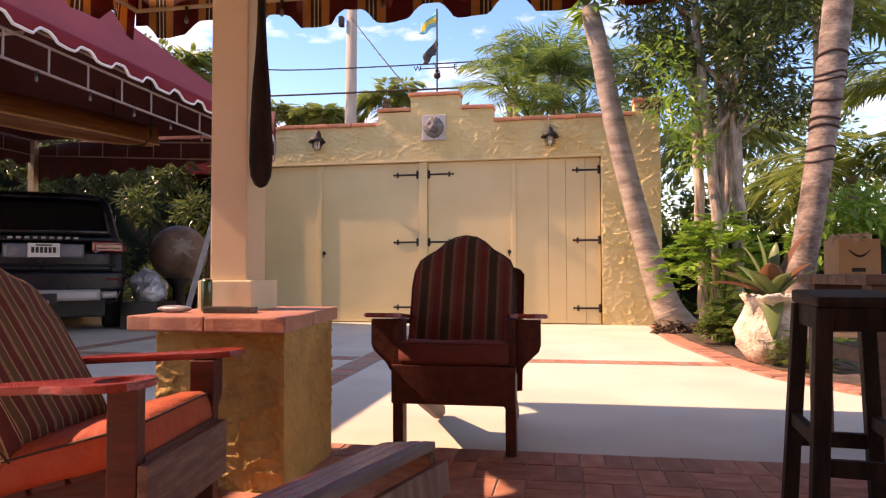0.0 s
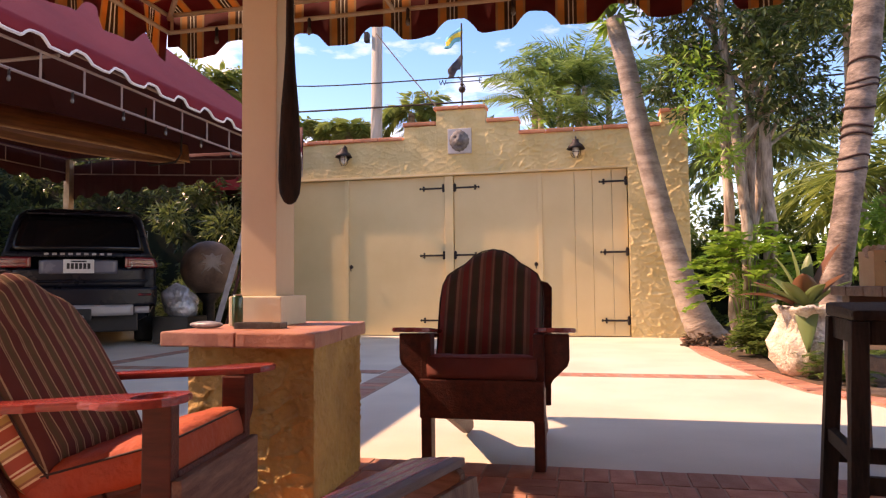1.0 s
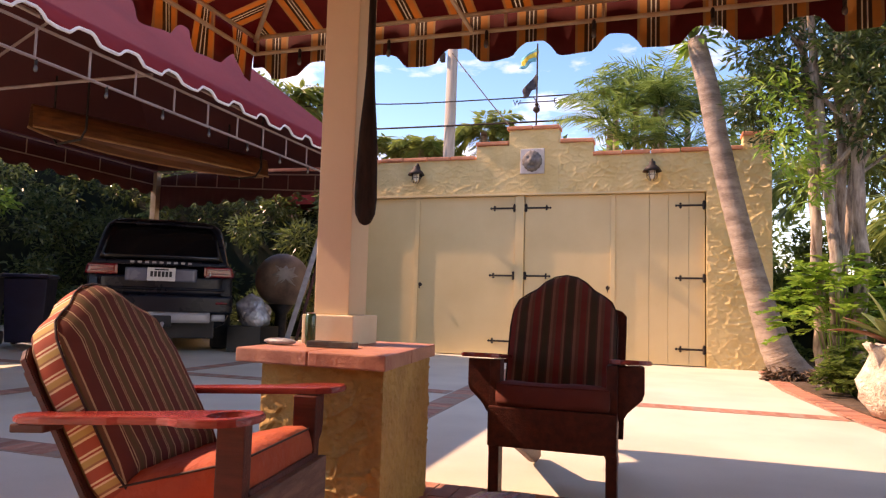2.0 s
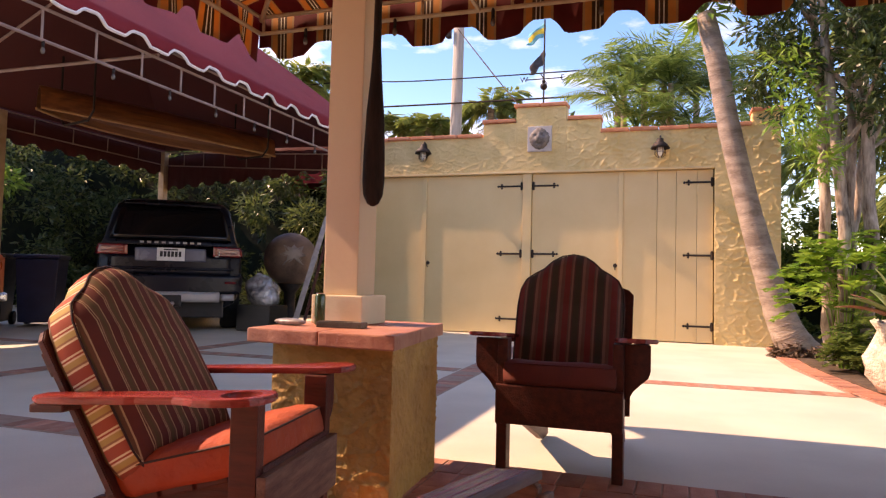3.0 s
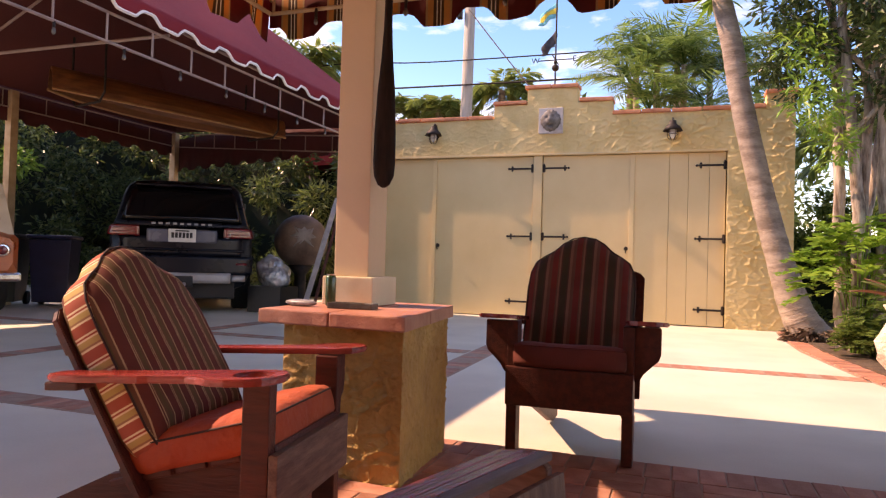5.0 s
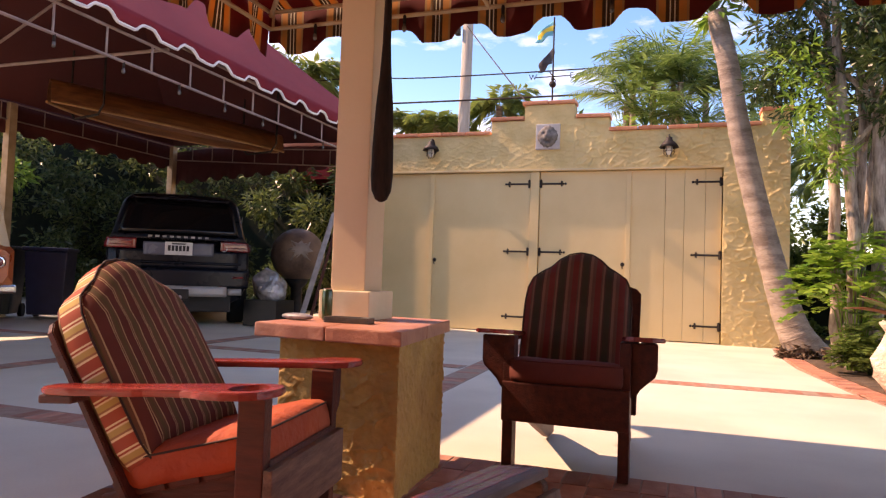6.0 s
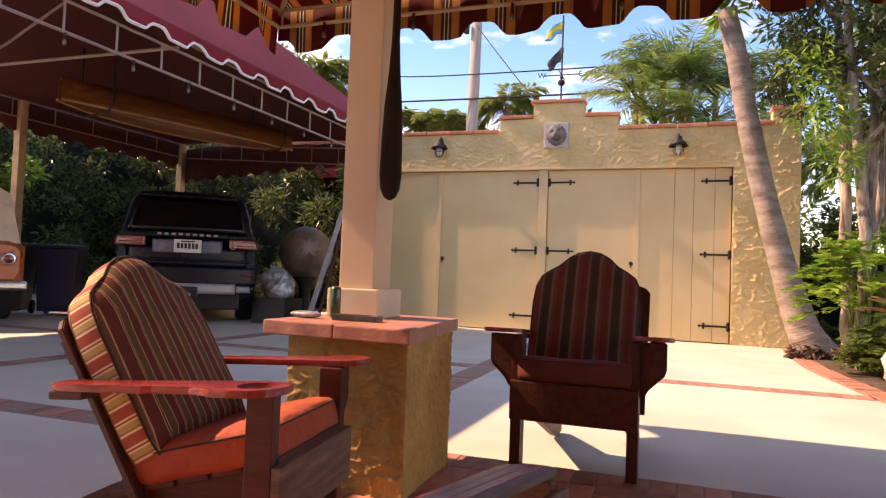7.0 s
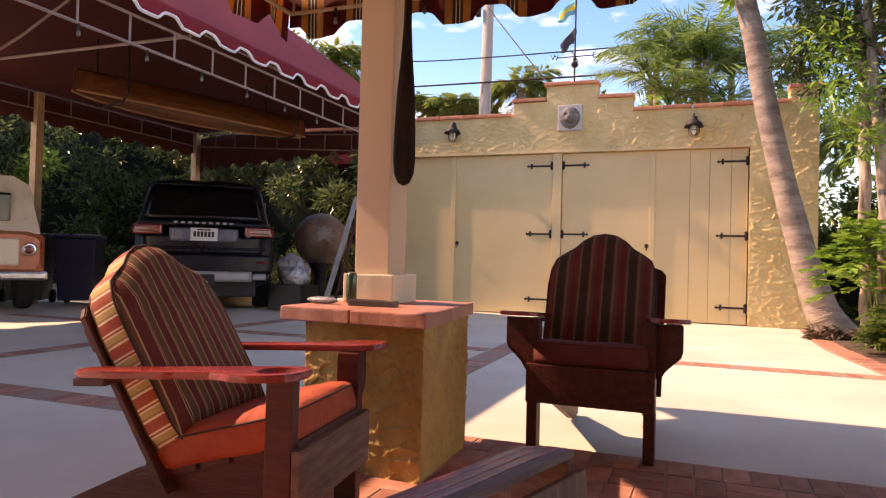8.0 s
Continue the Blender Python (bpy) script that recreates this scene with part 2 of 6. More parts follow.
def add_tube(bm, pts, r, sides=8, cap=True, flat=1.0):
    """A tube along points; r is one radius or one a point."""
    pts = [Vector(p) for p in pts]
    rs = r if isinstance(r, (list, tuple)) else [r] * len(pts)
    rings, ref = [], None
    for i, p in enumerate(pts):
        d = (pts[min(i + 1, len(pts) - 1)] - pts[max(i - 1, 0)]).normalized()
        if ref is None:
            ref = Vector((0, 0, 1)) if abs(d.z) < 0.9 else Vector((1, 0, 0))
        u = d.cross(ref).normalized()
        v = d.cross(u).normalized()
        ref = -v if v.length else ref
        ref = u.cross(d)
        rings.append([bm.verts.new(p + (u * math.cos(a) + v * math.sin(a) * flat) * rs[i]) for a in (2 * math.pi * k / sides for k in range(sides))])
    for a, b in zip(rings, rings[1:]):
        for k in range(sides):
            bm.faces.new((a[k], a[(k + 1) % sides], b[(k + 1) % sides], b[k]))
    if cap:
        bm.faces.new(rings[0][::-1])
        bm.faces.new(rings[-1])


def tube(pts, r, sides=8):
    bm = bmesh.new()
    add_tube(bm, pts, r, sides)
    bmesh.ops.recalc_face_normals(bm, faces=bm.faces)
    return bm


def add_plate(bm, outline, depth, m=None):
    """A flat outline in x, z given thickness along y (0 to depth)."""
    f = [bm.verts.new((x, 0, z)) for x, z in outline]
    b = [bm.verts.new((x, depth, z)) for x, z in outline]
    n = len(f)
    bm.faces.new(f)
    bm.faces.new(b[::-1])
    for i in range(n):
        bm.faces.new((f[i], b[i], b[(i + 1) % n], f[(i + 1) % n]))
    if m is not None:
        bmesh.ops.transform(bm, matrix=m, verts=f + b)
    return f + b


def plate(outline, depth, m=None, bevel=0.0):
    bm = bmesh.new()
    add_plate(bm, outline, depth, m)
    bmesh.ops.recalc_face_normals(bm, faces=bm.faces)
    if bevel:
        es = [e for e in bm.edges if len(e.link_faces) == 2 and e.calc_face_angle() > 0.9]
        bmesh.ops.bevel(bm, geom=es, offset=bevel, segments=2, affect="EDGES")
    return bm


def lathe(profile, sides=20):
    """A turned shape from (radius, z) pairs."""
    bm = bmesh.new()
    rings = [[bm.verts.new((r * math.cos(a), r * math.sin(a), z)) for a in (2 * math.pi * k / sides for k in range(sides))] for r, z in profile]
    for a, b in zip(rings, rings[1:]):
        for k in range(sides):
            bm.faces.new((a[k], a[(k + 1) % sides], b[(k + 1) % sides], b[k]))
    bm.faces.new(rings[0][::-1])
    bm.faces.new(rings[-1])
    return bm

# ---- ground ----
tagged(part("ground", box(-400, 400, -300, 500, -0.6, -0.03), SOIL), "dark bare soil reaching to the horizon", "ground", kind="structure")
tagged(part("driveway", box(-16, 6.0, -6, 16, -0.2, 0.0), CONCRETE), "pale concrete driveway slabs with brick bands", "driveway", kind="structure")

# ---- garage ----
WALL_Y = 10.29


def relief(u, v, rough=1.0, freq=1.0):
    """Height of hand-trowelled plaster: raised lips round uneven patches."""
    u, v = u * freq, v * freq
    w = noise.noise((u * 2.3, v * 2.3, 3.0)) * 0.25
    d, _ = noise.voronoi((u * 6.4 + w, v * 10.5 + w * 1.6, 0.7))
    lip = max(0.0, 1 - (d[1] - d[0]) / 0.12)
    soft = noise.noise((u * 1.1, v * 1.1, 8.0)) * 0.5 + 0.5
    return rough / freq ** 0.5 * (0.024 * lip * min(1.0, max(0.0, soft * 1.9 - 0.2)) + 0.006 * noise.noise((u * 12, v * 22, 1.0)) + 0.004 * noise.noise((u * 30, v * 34, 5.0)))


def add_skin(bm, origin, u, v, lu, lv, step, out, rough=1.0, shift=(0, 0), freq=1.0):
    """A trowelled skin over a rectangle: origin, its two directions, lengths, outward way."""
    nu, nv = max(2, round(lu / step)), max(2, round(lv / step))
    o, u, v, out = Vector(origin), Vector(u), Vector(v), Vector(out)
    g = [[bm.verts.new(o + u * (lu * i / nu) + v * (lv * j / nv) + out * (0.012 if i in (0, nu) else max(0.004, 0.012 + relief(lu * i / nu + shift[0], lv * j / nv + shift[1], rough, freq)))) for j in range(nv + 1)] for i in range(nu + 1)]
    for i in range(nu):
        for j in range(nv):
            bm.faces.new((g[i][j], g[i + 1][j], g[i + 1][j + 1], g[i][j + 1]))


def garage_wall():
    wall = thing("wall_north", "yellow trowelled stucco garage wall with a stepped parapet", "garage wall", kind="structure")
    bm = bmesh.new()
    for x0, x1, z0, z1, k in [(-5.3, -4.96, 0, 2.5, 0.4), (-5.3, -2.88, 2.5, 3.05, 0.35), (-2.88, -2.36, 2.5, 3.25, 0.35), (-2.36, -1.6, 2.5, 3.48, 0.4), (-1.6, -1.09, 2.5, 3.25, 0.7), (-1.09, 0.97, 2.5, 3.04, 1.2), (0.97, 1.33, 2.5, 3.24, 1.3), (0.49, 1.33, 0, 2.5, 1.3)]:
        add_box(bm, x0, x1, WALL_Y, WALL_Y + 0.25, z0, z1)
        add_skin(bm, (x0, WALL_Y, z0), (1, 0, 0), (0, 0, 1), x1 - x0, z1 - z0, 0.0145, (0, -1, 0), k, (x0, z0))
    add_box(bm, 1.08, 1.33, WALL_Y + 0.25, WALL_Y + 6, 0, 3.0)
    add_box(bm, -5.3, -5.05, WALL_Y + 0.25, WALL_Y + 6, 0, 3.0)
    add_box(bm, -5.05, 1.08, WALL_Y + 5.75, WALL_Y + 6, 0, 3.0)
    add_box(bm, -5.05, 1.08, WALL_Y + 0.25, WALL_Y + 5.75, 2.62, 2.72)
    part("wall_stucco", bm, STUCCO, wall, smooth=True)
    # terracotta coping, one tile after another
    rng = random.Random(4)
    for x0, x1, z in [(-5.3, -2.90, 3.05), (-2.90, -2.36, 3.25), (-2.40, -1.58, 3.48), (-1.58, -1.07, 3.25), (-1.09, 0.97, 3.04), (0.95, 1.37, 3.24)]:
        n = max(1, round((x1 - x0) / 0.42))
        for i in range(n):
            a, b = x0 + (x1 - x0) * i / n, x0 + (x1 - x0) * (i + 1) / n
            bm = box(-(b - a) / 2 + 0.006, (b - a) / 2 - 0.006, -0.17, 0.16, 0.0, 0.055, 0.012)
            ob = part("coping_tile", bm, TERRACOTTA, wall)
            ob.matrix_basis = pose((a + b) / 2, WALL_Y + 0.12, z + rng.uniform(0, 0.008), rng.uniform(-2, 3), rng.uniform(-1.2, 1.2), rng.uniform(-1, 1))
    # painted lintel edge
    part("lintel_trim", box(-4.96, 0.49, WALL_Y - 0.02, WALL_Y + 0.10, 2.47, 2.5, 0.004), DOOR_PAINT, wall)
    return wall


garage_wall()


def strap_hinge(parent, x, z, way):
    bm = bmesh.new()
    L = 0.40
    add_box(bm, 0, L - 0.05, -0.012, 0, -0.014, 0.014, 0.004)
    for dx, dz, r in [(L - 0.085, 0.028, 0.017), (L - 0.085, -0.028, 0.017), (L - 0.03, 0, 0.019)]:
        bmesh.ops.create_cone(bm, cap_ends=True, segments=10, radius1=r, radius2=r * 0.8, depth=0.014, matrix=pose(dx, -0.006, dz, 90))
    add_box(bm, -0.03, 0.02, -0.016, 0, -0.055, 0.055, 0.004)
    bmesh.ops.create_cone(bm, cap_ends=True, segments=8, radius1=0.012, radius2=0.012, depth=0.13, matrix=pose(0, -0.02, 0))
    for k in range(3):
        bmesh.ops.create_uvsphere(bm, u_segments=6, v_segments=4, radius=0.008, matrix=pose(0.05 + k * 0.11, -0.013, 0))
    bmesh.ops.scale(bm, vec=(way, 1, 1), verts=bm.verts)
    if way < 0:
        bmesh.ops.reverse_faces(bm, faces=bm.faces)
    ob = part("strap_hinge", bm, IRON, parent, "black iron strap hinge with a trefoil tip")
    ob.location = (x, 0, z)


def door_leaf(name, x0, x1, hinge, knob, grooves=()):
    d = thing(name, "pale yellow painted plank garage door leaf, closed", "garage door", ((x0 + x1) / 2, WALL_Y + 0.06, 0), kind="structure")
    w = (x1 - x0) / 2
    edges = [-w + 0.004] + [g - (x0 + x1) / 2 for g in grooves] + [w - 0.004]
    for a, b in zip(edges, edges[1:]):
        part("plank", box(a + 0.002, b - 0.002, 0, 0.045, 0.015, 2.462, 0.004), DOOR_PAINT, d)
    if hinge:
        for z in (0.24, 1.24, 2.28):
            strap_hinge(d, w - 0.02 if hinge < 0 else -w + 0.02, z, hinge)
    if knob:
        bm = bmesh.new()
        bmesh.ops.create_cone(bm, cap_ends=True, segments=12, radius1=0.03, radius2=0.03, depth=0.012, matrix=pose(0, -0.006, 0, 90))
        add_tube(bm, [(0, -0.01, 0.03), (0, -0.05, 0.02), (0, -0.05, -0.05), (0, -0.01, -0.06)], 0.008, 6)
        k = part("pull_handle", bm, IRON, d, "small dark pull handle")
        k.location = (knob * (w - 0.06), 0, 1.08)
    return d


door_leaf("door_1", -4.95, -3.86, 0, 0)
door_leaf("door_2", -3.84, -2.25, -1, -1)
door_leaf("door_3", -2.11, -0.80, 1, 1)
door_leaf("door_4", -0.78, 0.48, -1, 0, (-0.28, -0.02, 0.26))
tagged(part("door_mullion", box(-2.247, -2.113, WALL_Y + 0.02, WALL_Y + 0.12, 0.0, 2.468, 0.006), DOOR_PAINT), "pale yellow painted post between the doors", "door post", kind="structure")
for xm in (-3.85, -0.79):
    tagged(part("door_cover_strip", box(xm - 0.035, xm + 0.035, WALL_Y + 0.035, WALL_Y + 0.058, 0.015, 2.462, 0.005), DOOR_PAINT), "pale yellow wooden strip covering the door joint", "trim", kind="structure")


# ---- lamps, plaque and weather vane on the garage ----
GLASS_BULB = material("frosted_bulb", (0.8, 0.78, 0.7), (0.85, 0.82, 0.75), 20, 0.2, 0.0, 20)


def barn_lamp(x, z):
    lamp = thing("wall_lamp", "dark metal caged lamp with a domed hood on stucco", "lamp", (x, WALL_Y - 0.17, z), group="garage wall lamps")
    part("hood", lathe([(0.02, 0.15), (0.045, 0.145), (0.05, 0.10), (0.10, 0.06), (0.135, 0.0), (0.128, 0.0), (0.09, 0.05), (0.02, 0.08)], 18), IRON, lamp, smooth=True)
    bm = bmesh.new()
    add_tube(bm, [(0, 0.19, 0.02), (0, 0.13, 0.17), (0, 0.05, 0.19), (0, 0, 0.14)], 0.013, 8)
    part("bracket", bm, IRON, lamp)
    bm = bmesh.new()
    bmesh.ops.create_cone(bm, cap_ends=True, segments=14, radius1=0.05, radius2=0.045, depth=0.02, matrix=pose(0, 0.165, 0.02, 90))
    part("back_plate", bm, IRON, lamp)
    bm = bmesh.new()
    for k in range(6):
        a = k * math.pi / 3
        add_tube(bm, [(0.07 * math.cos(a), 0.07 * math.sin(a), 0.03), (0.072 * math.cos(a), 0.072 * math.sin(a), -0.08), (0.03 * math.cos(a), 0.03 * math.sin(a), -0.13)], 0.004, 5)
    ring = [(0.073 * math.cos(a), 0.073 * math.sin(a), -0.05) for a in (k * math.pi / 8 for k in range(17))]
    add_tube(bm, ring, 0.004, 5, False)
    part("wire_cage", bm, IRON, lamp)
    part("globe", lathe([(0.01, 0.04), (0.045, 0.02), (0.052, -0.04), (0.03, -0.09), (0.005, -0.11)], 14), GLASS_BULB, lamp, smooth=True)
    return lamp


barn_lamp(-3.82, 2.80)
barn_lamp(-0.24, 2.74)

STONE_GREY = material("grey_plaque_stone", (0.09, 0.08, 0.075), (0.24, 0.22, 0.20), 12, 0.8, 0.5, 50)
plaque = thing("lion_plaque", "grey cast stone square plaque with a carved lion mask", "plaque", (-1.99, WALL_Y - 0.02, 2.985))
part("tile", box(-0.185, 0.185, -0.03, 0.012, -0.195, 0.195, 0.012), material("pale_plaque", (0.42, 0.39, 0.37), (0.52, 0.49, 0.46), 10, 0.8, 0.2, 60), plaque)
bm = bmesh.new()
bmesh.ops.create_uvsphere(bm, u_segments=40, v_segments=28, radius=0.145)
for v in bm.verts:
    p = v.co.copy()
    a = math.atan2(p.z, p.x)
    r = math.hypot(p.x, p.z)
    mane = 1 + 0.045 * math.sin(a * 15) * (r > 0.09) + 0.05 * abs(math.cos(a * 2))
    face = 0.05 * math.exp(-((p.x / 0.035) ** 2 + ((p.z + 0.01) / 0.06) ** 2)) - 0.045 * math.exp(-(((abs(p.x) - 0.045) / 0.02) ** 2 + ((p.z - 0.035) / 0.02) ** 2)) - 0.05 * math.exp(-((p.x / 0.04) ** 2 + ((p.z + 0.075) / 0.015) ** 2))
    v.co = Vector((p.x * mane, p.y * 0.55 - (face if p.y < 0 else 0), p.z * mane * 1.08))
ob = part("lion_mask", bm, STONE_GREY, plaque, "dark weathered lion mask", smooth=True)
ob.location = (0, -0.03, 0)

vane = thing("weather_vane", "black iron weather vane with compass arms and two flags", "weather vane", (-1.97, WALL_Y + 0.12, 3.53))
part("rod", tube([(0, 0, 0), (0, 0, 1.35)], 0.013, 8), IRON, vane)
for zb, rb in ((0.30, 0.055), (0.38, 0.03)):
    bm = bmesh.new()
    bmesh.ops.create_uvsphere(bm, u_segments=14, v_segments=10, radius=rb)
    b = part("ball", bm, IRON, vane, smooth=True)
    b.location = (0, 0, zb)
part("compass_arm", tube([(-0.27, 0, 0.42), (0.27, 0, 0.42)], 0.009, 6), IRON, vane)
part("compass_arm", tube([(0, -0.27, 0.42), (0, 0.27, 0.42)], 0.009, 6), IRON, vane)
for ch, cx in (("W", -0.31), ("E", 0.29)):
    cu = bpy.data.curves.new("letter", "FONT")
    cu.body, cu.size, cu.extrude, cu.align_x = ch, 0.12, 0.005, "CENTER"
    lt = new("compass_letter", cu)
    lt.parent, lt.matrix_basis = vane, pose(cx, 0, 0.385, 90)
    cu.materials.append(IRON)


def flag(name, corners, mats, label):
    """A rippling cloth between a hoist line and a fly line."""
    bm = bmesh.new()
    a, b, c, d = [Vector(p) for p in corners]
    n = 10
    g = []
    for i in range(n + 1):
        row = []
        for j in range(n + 1):
            s, t = i / n, j / n
            p = (a.lerp(b, t)).lerp(d.lerp(c, t), s)
            p += Vector((0.02 * math.sin(t * 5 + s * 4), 0.05 * math.sin(s * 7 + t * 3) * s, 0.02 * math.sin(s * 6)))
            row.append(bm.verts.new(p))
        g.append(row)
    for i in range(n):
        for j in range(n):
            f = bm.faces.new((g[i][j], g[i + 1][j], g[i + 1][j + 1], g[i][j + 1]))
            f.material_index = 0 if len(mats) == 1 else (0 if j < 3 or j > 6 else 1)
    r = bmesh.ops.extrude_face_region(bm, geom=bm.faces[:])
    bmesh.ops.translate(bm, vec=(0, 0.003, 0), verts=[v for v in r["geom"] if isinstance(v, bmesh.types.BMVert)])
    bmesh.ops.recalc_face_normals(bm, faces=bm.faces)
    return part(name, bm, mats, vane, label, smooth=True)


BLACK_CLOTH = material("black_flag_cloth", (0.025, 0.025, 0.03), (0.07, 0.07, 0.08), 9, 0.8, 0.2, 60)
AQUA = material("aqua_flag_cloth", (0.05, 0.38, 0.46), (0.08, 0.48, 0.55), 9, 0.8, 0.2, 60)
GOLD = material("yellow_flag_cloth", (0.70, 0.50, 0.05), (0.78, 0.58, 0.08), 9, 0.8, 0.2, 60)
flag("black_flag", [(0, 0, 0.88), (0, 0, 0.62), (-0.24, 0.02, 0.50), (-0.22, 0.02, 0.66)], [BLACK_CLOTH], "small ragged black flag")
flag("striped_flag", [(0, 0, 1.30), (0, 0, 1.06), (-0.30, 0.02, 0.98), (-0.24, 0.02, 1.16)], [AQUA, GOLD], "aqua and yellow striped flag")

# ---- pillar on its pedestal ----
pedestal = thing("pedestal", "square ochre stucco pedestal capped with red tiles", "pedestal", kind="structure")


def in_quad(corners, u, v):
    """A place in a slightly skewed plan: u from west to east, v from south to north."""
    p = [Vector(c) for c in corners]
    return p[0].lerp(p[1], u).lerp(p[3].lerp(p[2], u), v)


PED_BASE = [(-1.435, 2.265), (-0.955, 2.25), (-0.985, 2.80), (-1.44, 2.82)]
PED_CAP = [(-1.49, 2.16), (-0.885, 2.115), (-0.975, 2.885), (-1.52, 2.90)]


def skew_box(corners, u0, u1, v0, v1, z0, z1, bevel=0.0):
    bm = box(0, 1, 0, 1, z0, z1)
    for v in bm.verts:
        q = in_quad(corners, u0 + (u1 - u0) * v.co.x, v0 + (v1 - v0) * v.co.y)
        v.co.x, v.co.y = q.x, q.y
    if bevel:
        bmesh.ops.bevel(bm, geom=bm.edges[:], offset=bevel, segments=2, affect="EDGES", profile=0.6)
    return bm


bm = skew_box(PED_BASE, 0, 1, 0, 1, 0, 0.56)
for i, (out, k, sh) in enumerate([((0, -1, 0), 0.75, (4, 0)), ((1, 0.05, 0), 0.75, (7, 3))]):
    p, q = Vector((*PED_BASE[i], 0)), Vector((*PED_BASE[i + 1], 0))
    u = (q - p).normalized()
    add_skin(bm, p - u * 0.012 * i, u, (0, 0, 1), (q - p).length + 0.012, 0.56, 0.007, out, k, sh, 1.5 + 0.6 * i)
part("pedestal_stucco", bm, OCHRE, pedestal, smooth=True)
for u0, u1, v0, v1 in [(0, 0.5, 0, 0.46), (0.5, 1, 0, 0.46), (0, 0.63, 0.46, 1), (0.63, 1, 0.46, 1)]:
    bm = skew_box(PED_CAP, u0 + 0.002, u1 - 0.002, v0 + 0.002, v1 - 0.002, 0.56, 0.612, 0.006)
    bmesh.ops.subdivide_edges(bm, edges=[e for e in bm.edges if e.calc_length() > 0.1], cuts=9, use_grid_fill=True)
    for v in bm.verts:
        v.co += Vector((noise.noise(v.co * 22), noise.noise(v.co * 22 + Vector((5, 0, 0))), 0.4 * noise.noise(v.co * 16))) * 0.0026
    part("cap_tile", bm, CAP_TILE, pedestal)
pillar = thing("pillar", "slender cream painted square post on a cream block", "pillar", (-1.315, 2.635, 0.612), kind="structure")
part("base_block", box(-0.115, 0.115, -0.115, 0.125, 0, 0.118, 0.006), BLOCK_PAINT, pillar)
part("shaft", box(-0.078, 0.078, -0.085, 0.085, 0.118, 2.45, 0.005), PILLAR_PAINT, pillar)

# ---- striped canopy over the patio ----
CAN_X0, CAN_X1, CAN_Y0, CAN_Y1, CAN_Z = -2.62, 4.6, -2.6, 3.84, 2.40
canopy = thing("patio_canopy", "maroon, orange and brown striped patio awning on a tube frame", "awning", kind="structure")


def uv_face(bm, uvl, pts, us):
    f = bm.faces.new([bm.verts.new(p) for p in pts])
    for l, u in zip(f.loops, us):
        l[uvl].uv = u


def valance(name, a, b, z0, drop, arch, period, mat, parent, thick=0.006, trim=None, wave=0.012, phase=0.0):
    """A hanging cloth strip from a to b with a scalloped lower edge."""
    a, b = Vector(a), Vector(b)
    L = (b - a).length
    d = (b - a).normalized()
    side = Vector((-d.y, d.x, 0))
    bm = bmesh.new()
    uvl = bm.loops.layers.uv.new("UVMap")
    n = int(L / 0.025)
    prev, edge = None, []
    for i in range(n + 1):
        s = L * i / n
        q = ((s + phase) / period) % 1.0
        if q < 0.45:
            low = drop + 0.006 * math.sin(q / 0.45 * math.pi)
        else:
            k = (q - 0.45) / 0.55
            low = drop - arch * min(1.0, math.sin(k * math.pi) * 1.25) ** 0.8
        off = side * (wave * math.sin(s * 13) + wave * 0.6 * math.sin(s * 31 + 1))
        p = a + d * s
        col = []
        for j in range(4):
            t = j / 3
            col.append(bm.verts.new((p.x + off.x * t, p.y + off.y * t, z0 - low * t)))
        edge.append((p.x + off.x, p.y + off.y, z0 - low))
        if prev:
            for j in range(3):
                f = bm.faces.new((prev[0][j], col[j], col[j + 1], prev[0][j + 1]))
                for l, u in zip(f.loops, (prev[1], s, s, prev[1])):
                    l[uvl].uv = (u, 0)
        prev = (col, s)
    ob = part(name, bm, mat, parent, smooth=True)
    so = ob.modifiers.new("thick", "SOLIDIFY")
    so.thickness = thick
    if trim:
        bm = bmesh.new()
        add_tube(bm, edge, trim[1], 6)
        part("scallop_braid", bm, trim[0], ob, "white braid edging")
    return ob


bm = bmesh.new()
uvl = bm.loops.layers.uv.new("UVMap")
RZ = 3.4
zt = CAN_Z + 0.12
r0, r1, ym = CAN_X0 + 3.0, CAN_X1 - 3.0, (CAN_Y0 + CAN_Y1) / 2
c00, c10, c11, c01 = (CAN_X0, CAN_Y0, zt), (CAN_X1, CAN_Y0, zt), (CAN_X1, CAN_Y1, zt), (CAN_X0, CAN_Y1, zt)
k0, k1 = (r0, ym, RZ), (r1, ym, RZ)
uv_face(bm, uvl, (c01, c11, k1, k0), ((CAN_X0, 0), (CAN_X1, 0), (r1, 1), (r0, 1)))
uv_face(bm, uvl, (c00, c10, k1, k0), ((CAN_X0, 0), (CAN_X1, 0), (r1, 1), (r0, 1)))
uv_face(bm, uvl, (c00, c01, k0), ((CAN_Y0, 0), (CAN_Y1, 0), (ym, 1)))
uv_face(bm, uvl, (c10, c11, k1), ((CAN_Y0, 0), (CAN_Y1, 0), (ym, 1)))
top = part("canopy_cloth", bm, CANOPY_CLOTH, canopy)
top.modifiers.new("thick", "SOLIDIFY").thickness = 0.004
valance("front_valance", (CAN_X0 - 0.03, CAN_Y1 + 0.03, 0), (CAN_X1, CAN_Y1 + 0.03, 0), zt, 0.285, 0.085, 0.47, CANOPY_CLOTH, canopy, phase=0.321)
valance("side_valance", (CAN_X0 - 0.03, CAN_Y0, 0), (CAN_X0 - 0.03, CAN_Y1 + 0.03, 0), zt, 0.285, 0.085, 0.47, CANOPY_CLOTH, canopy, wave=0.022, phase=0.195)
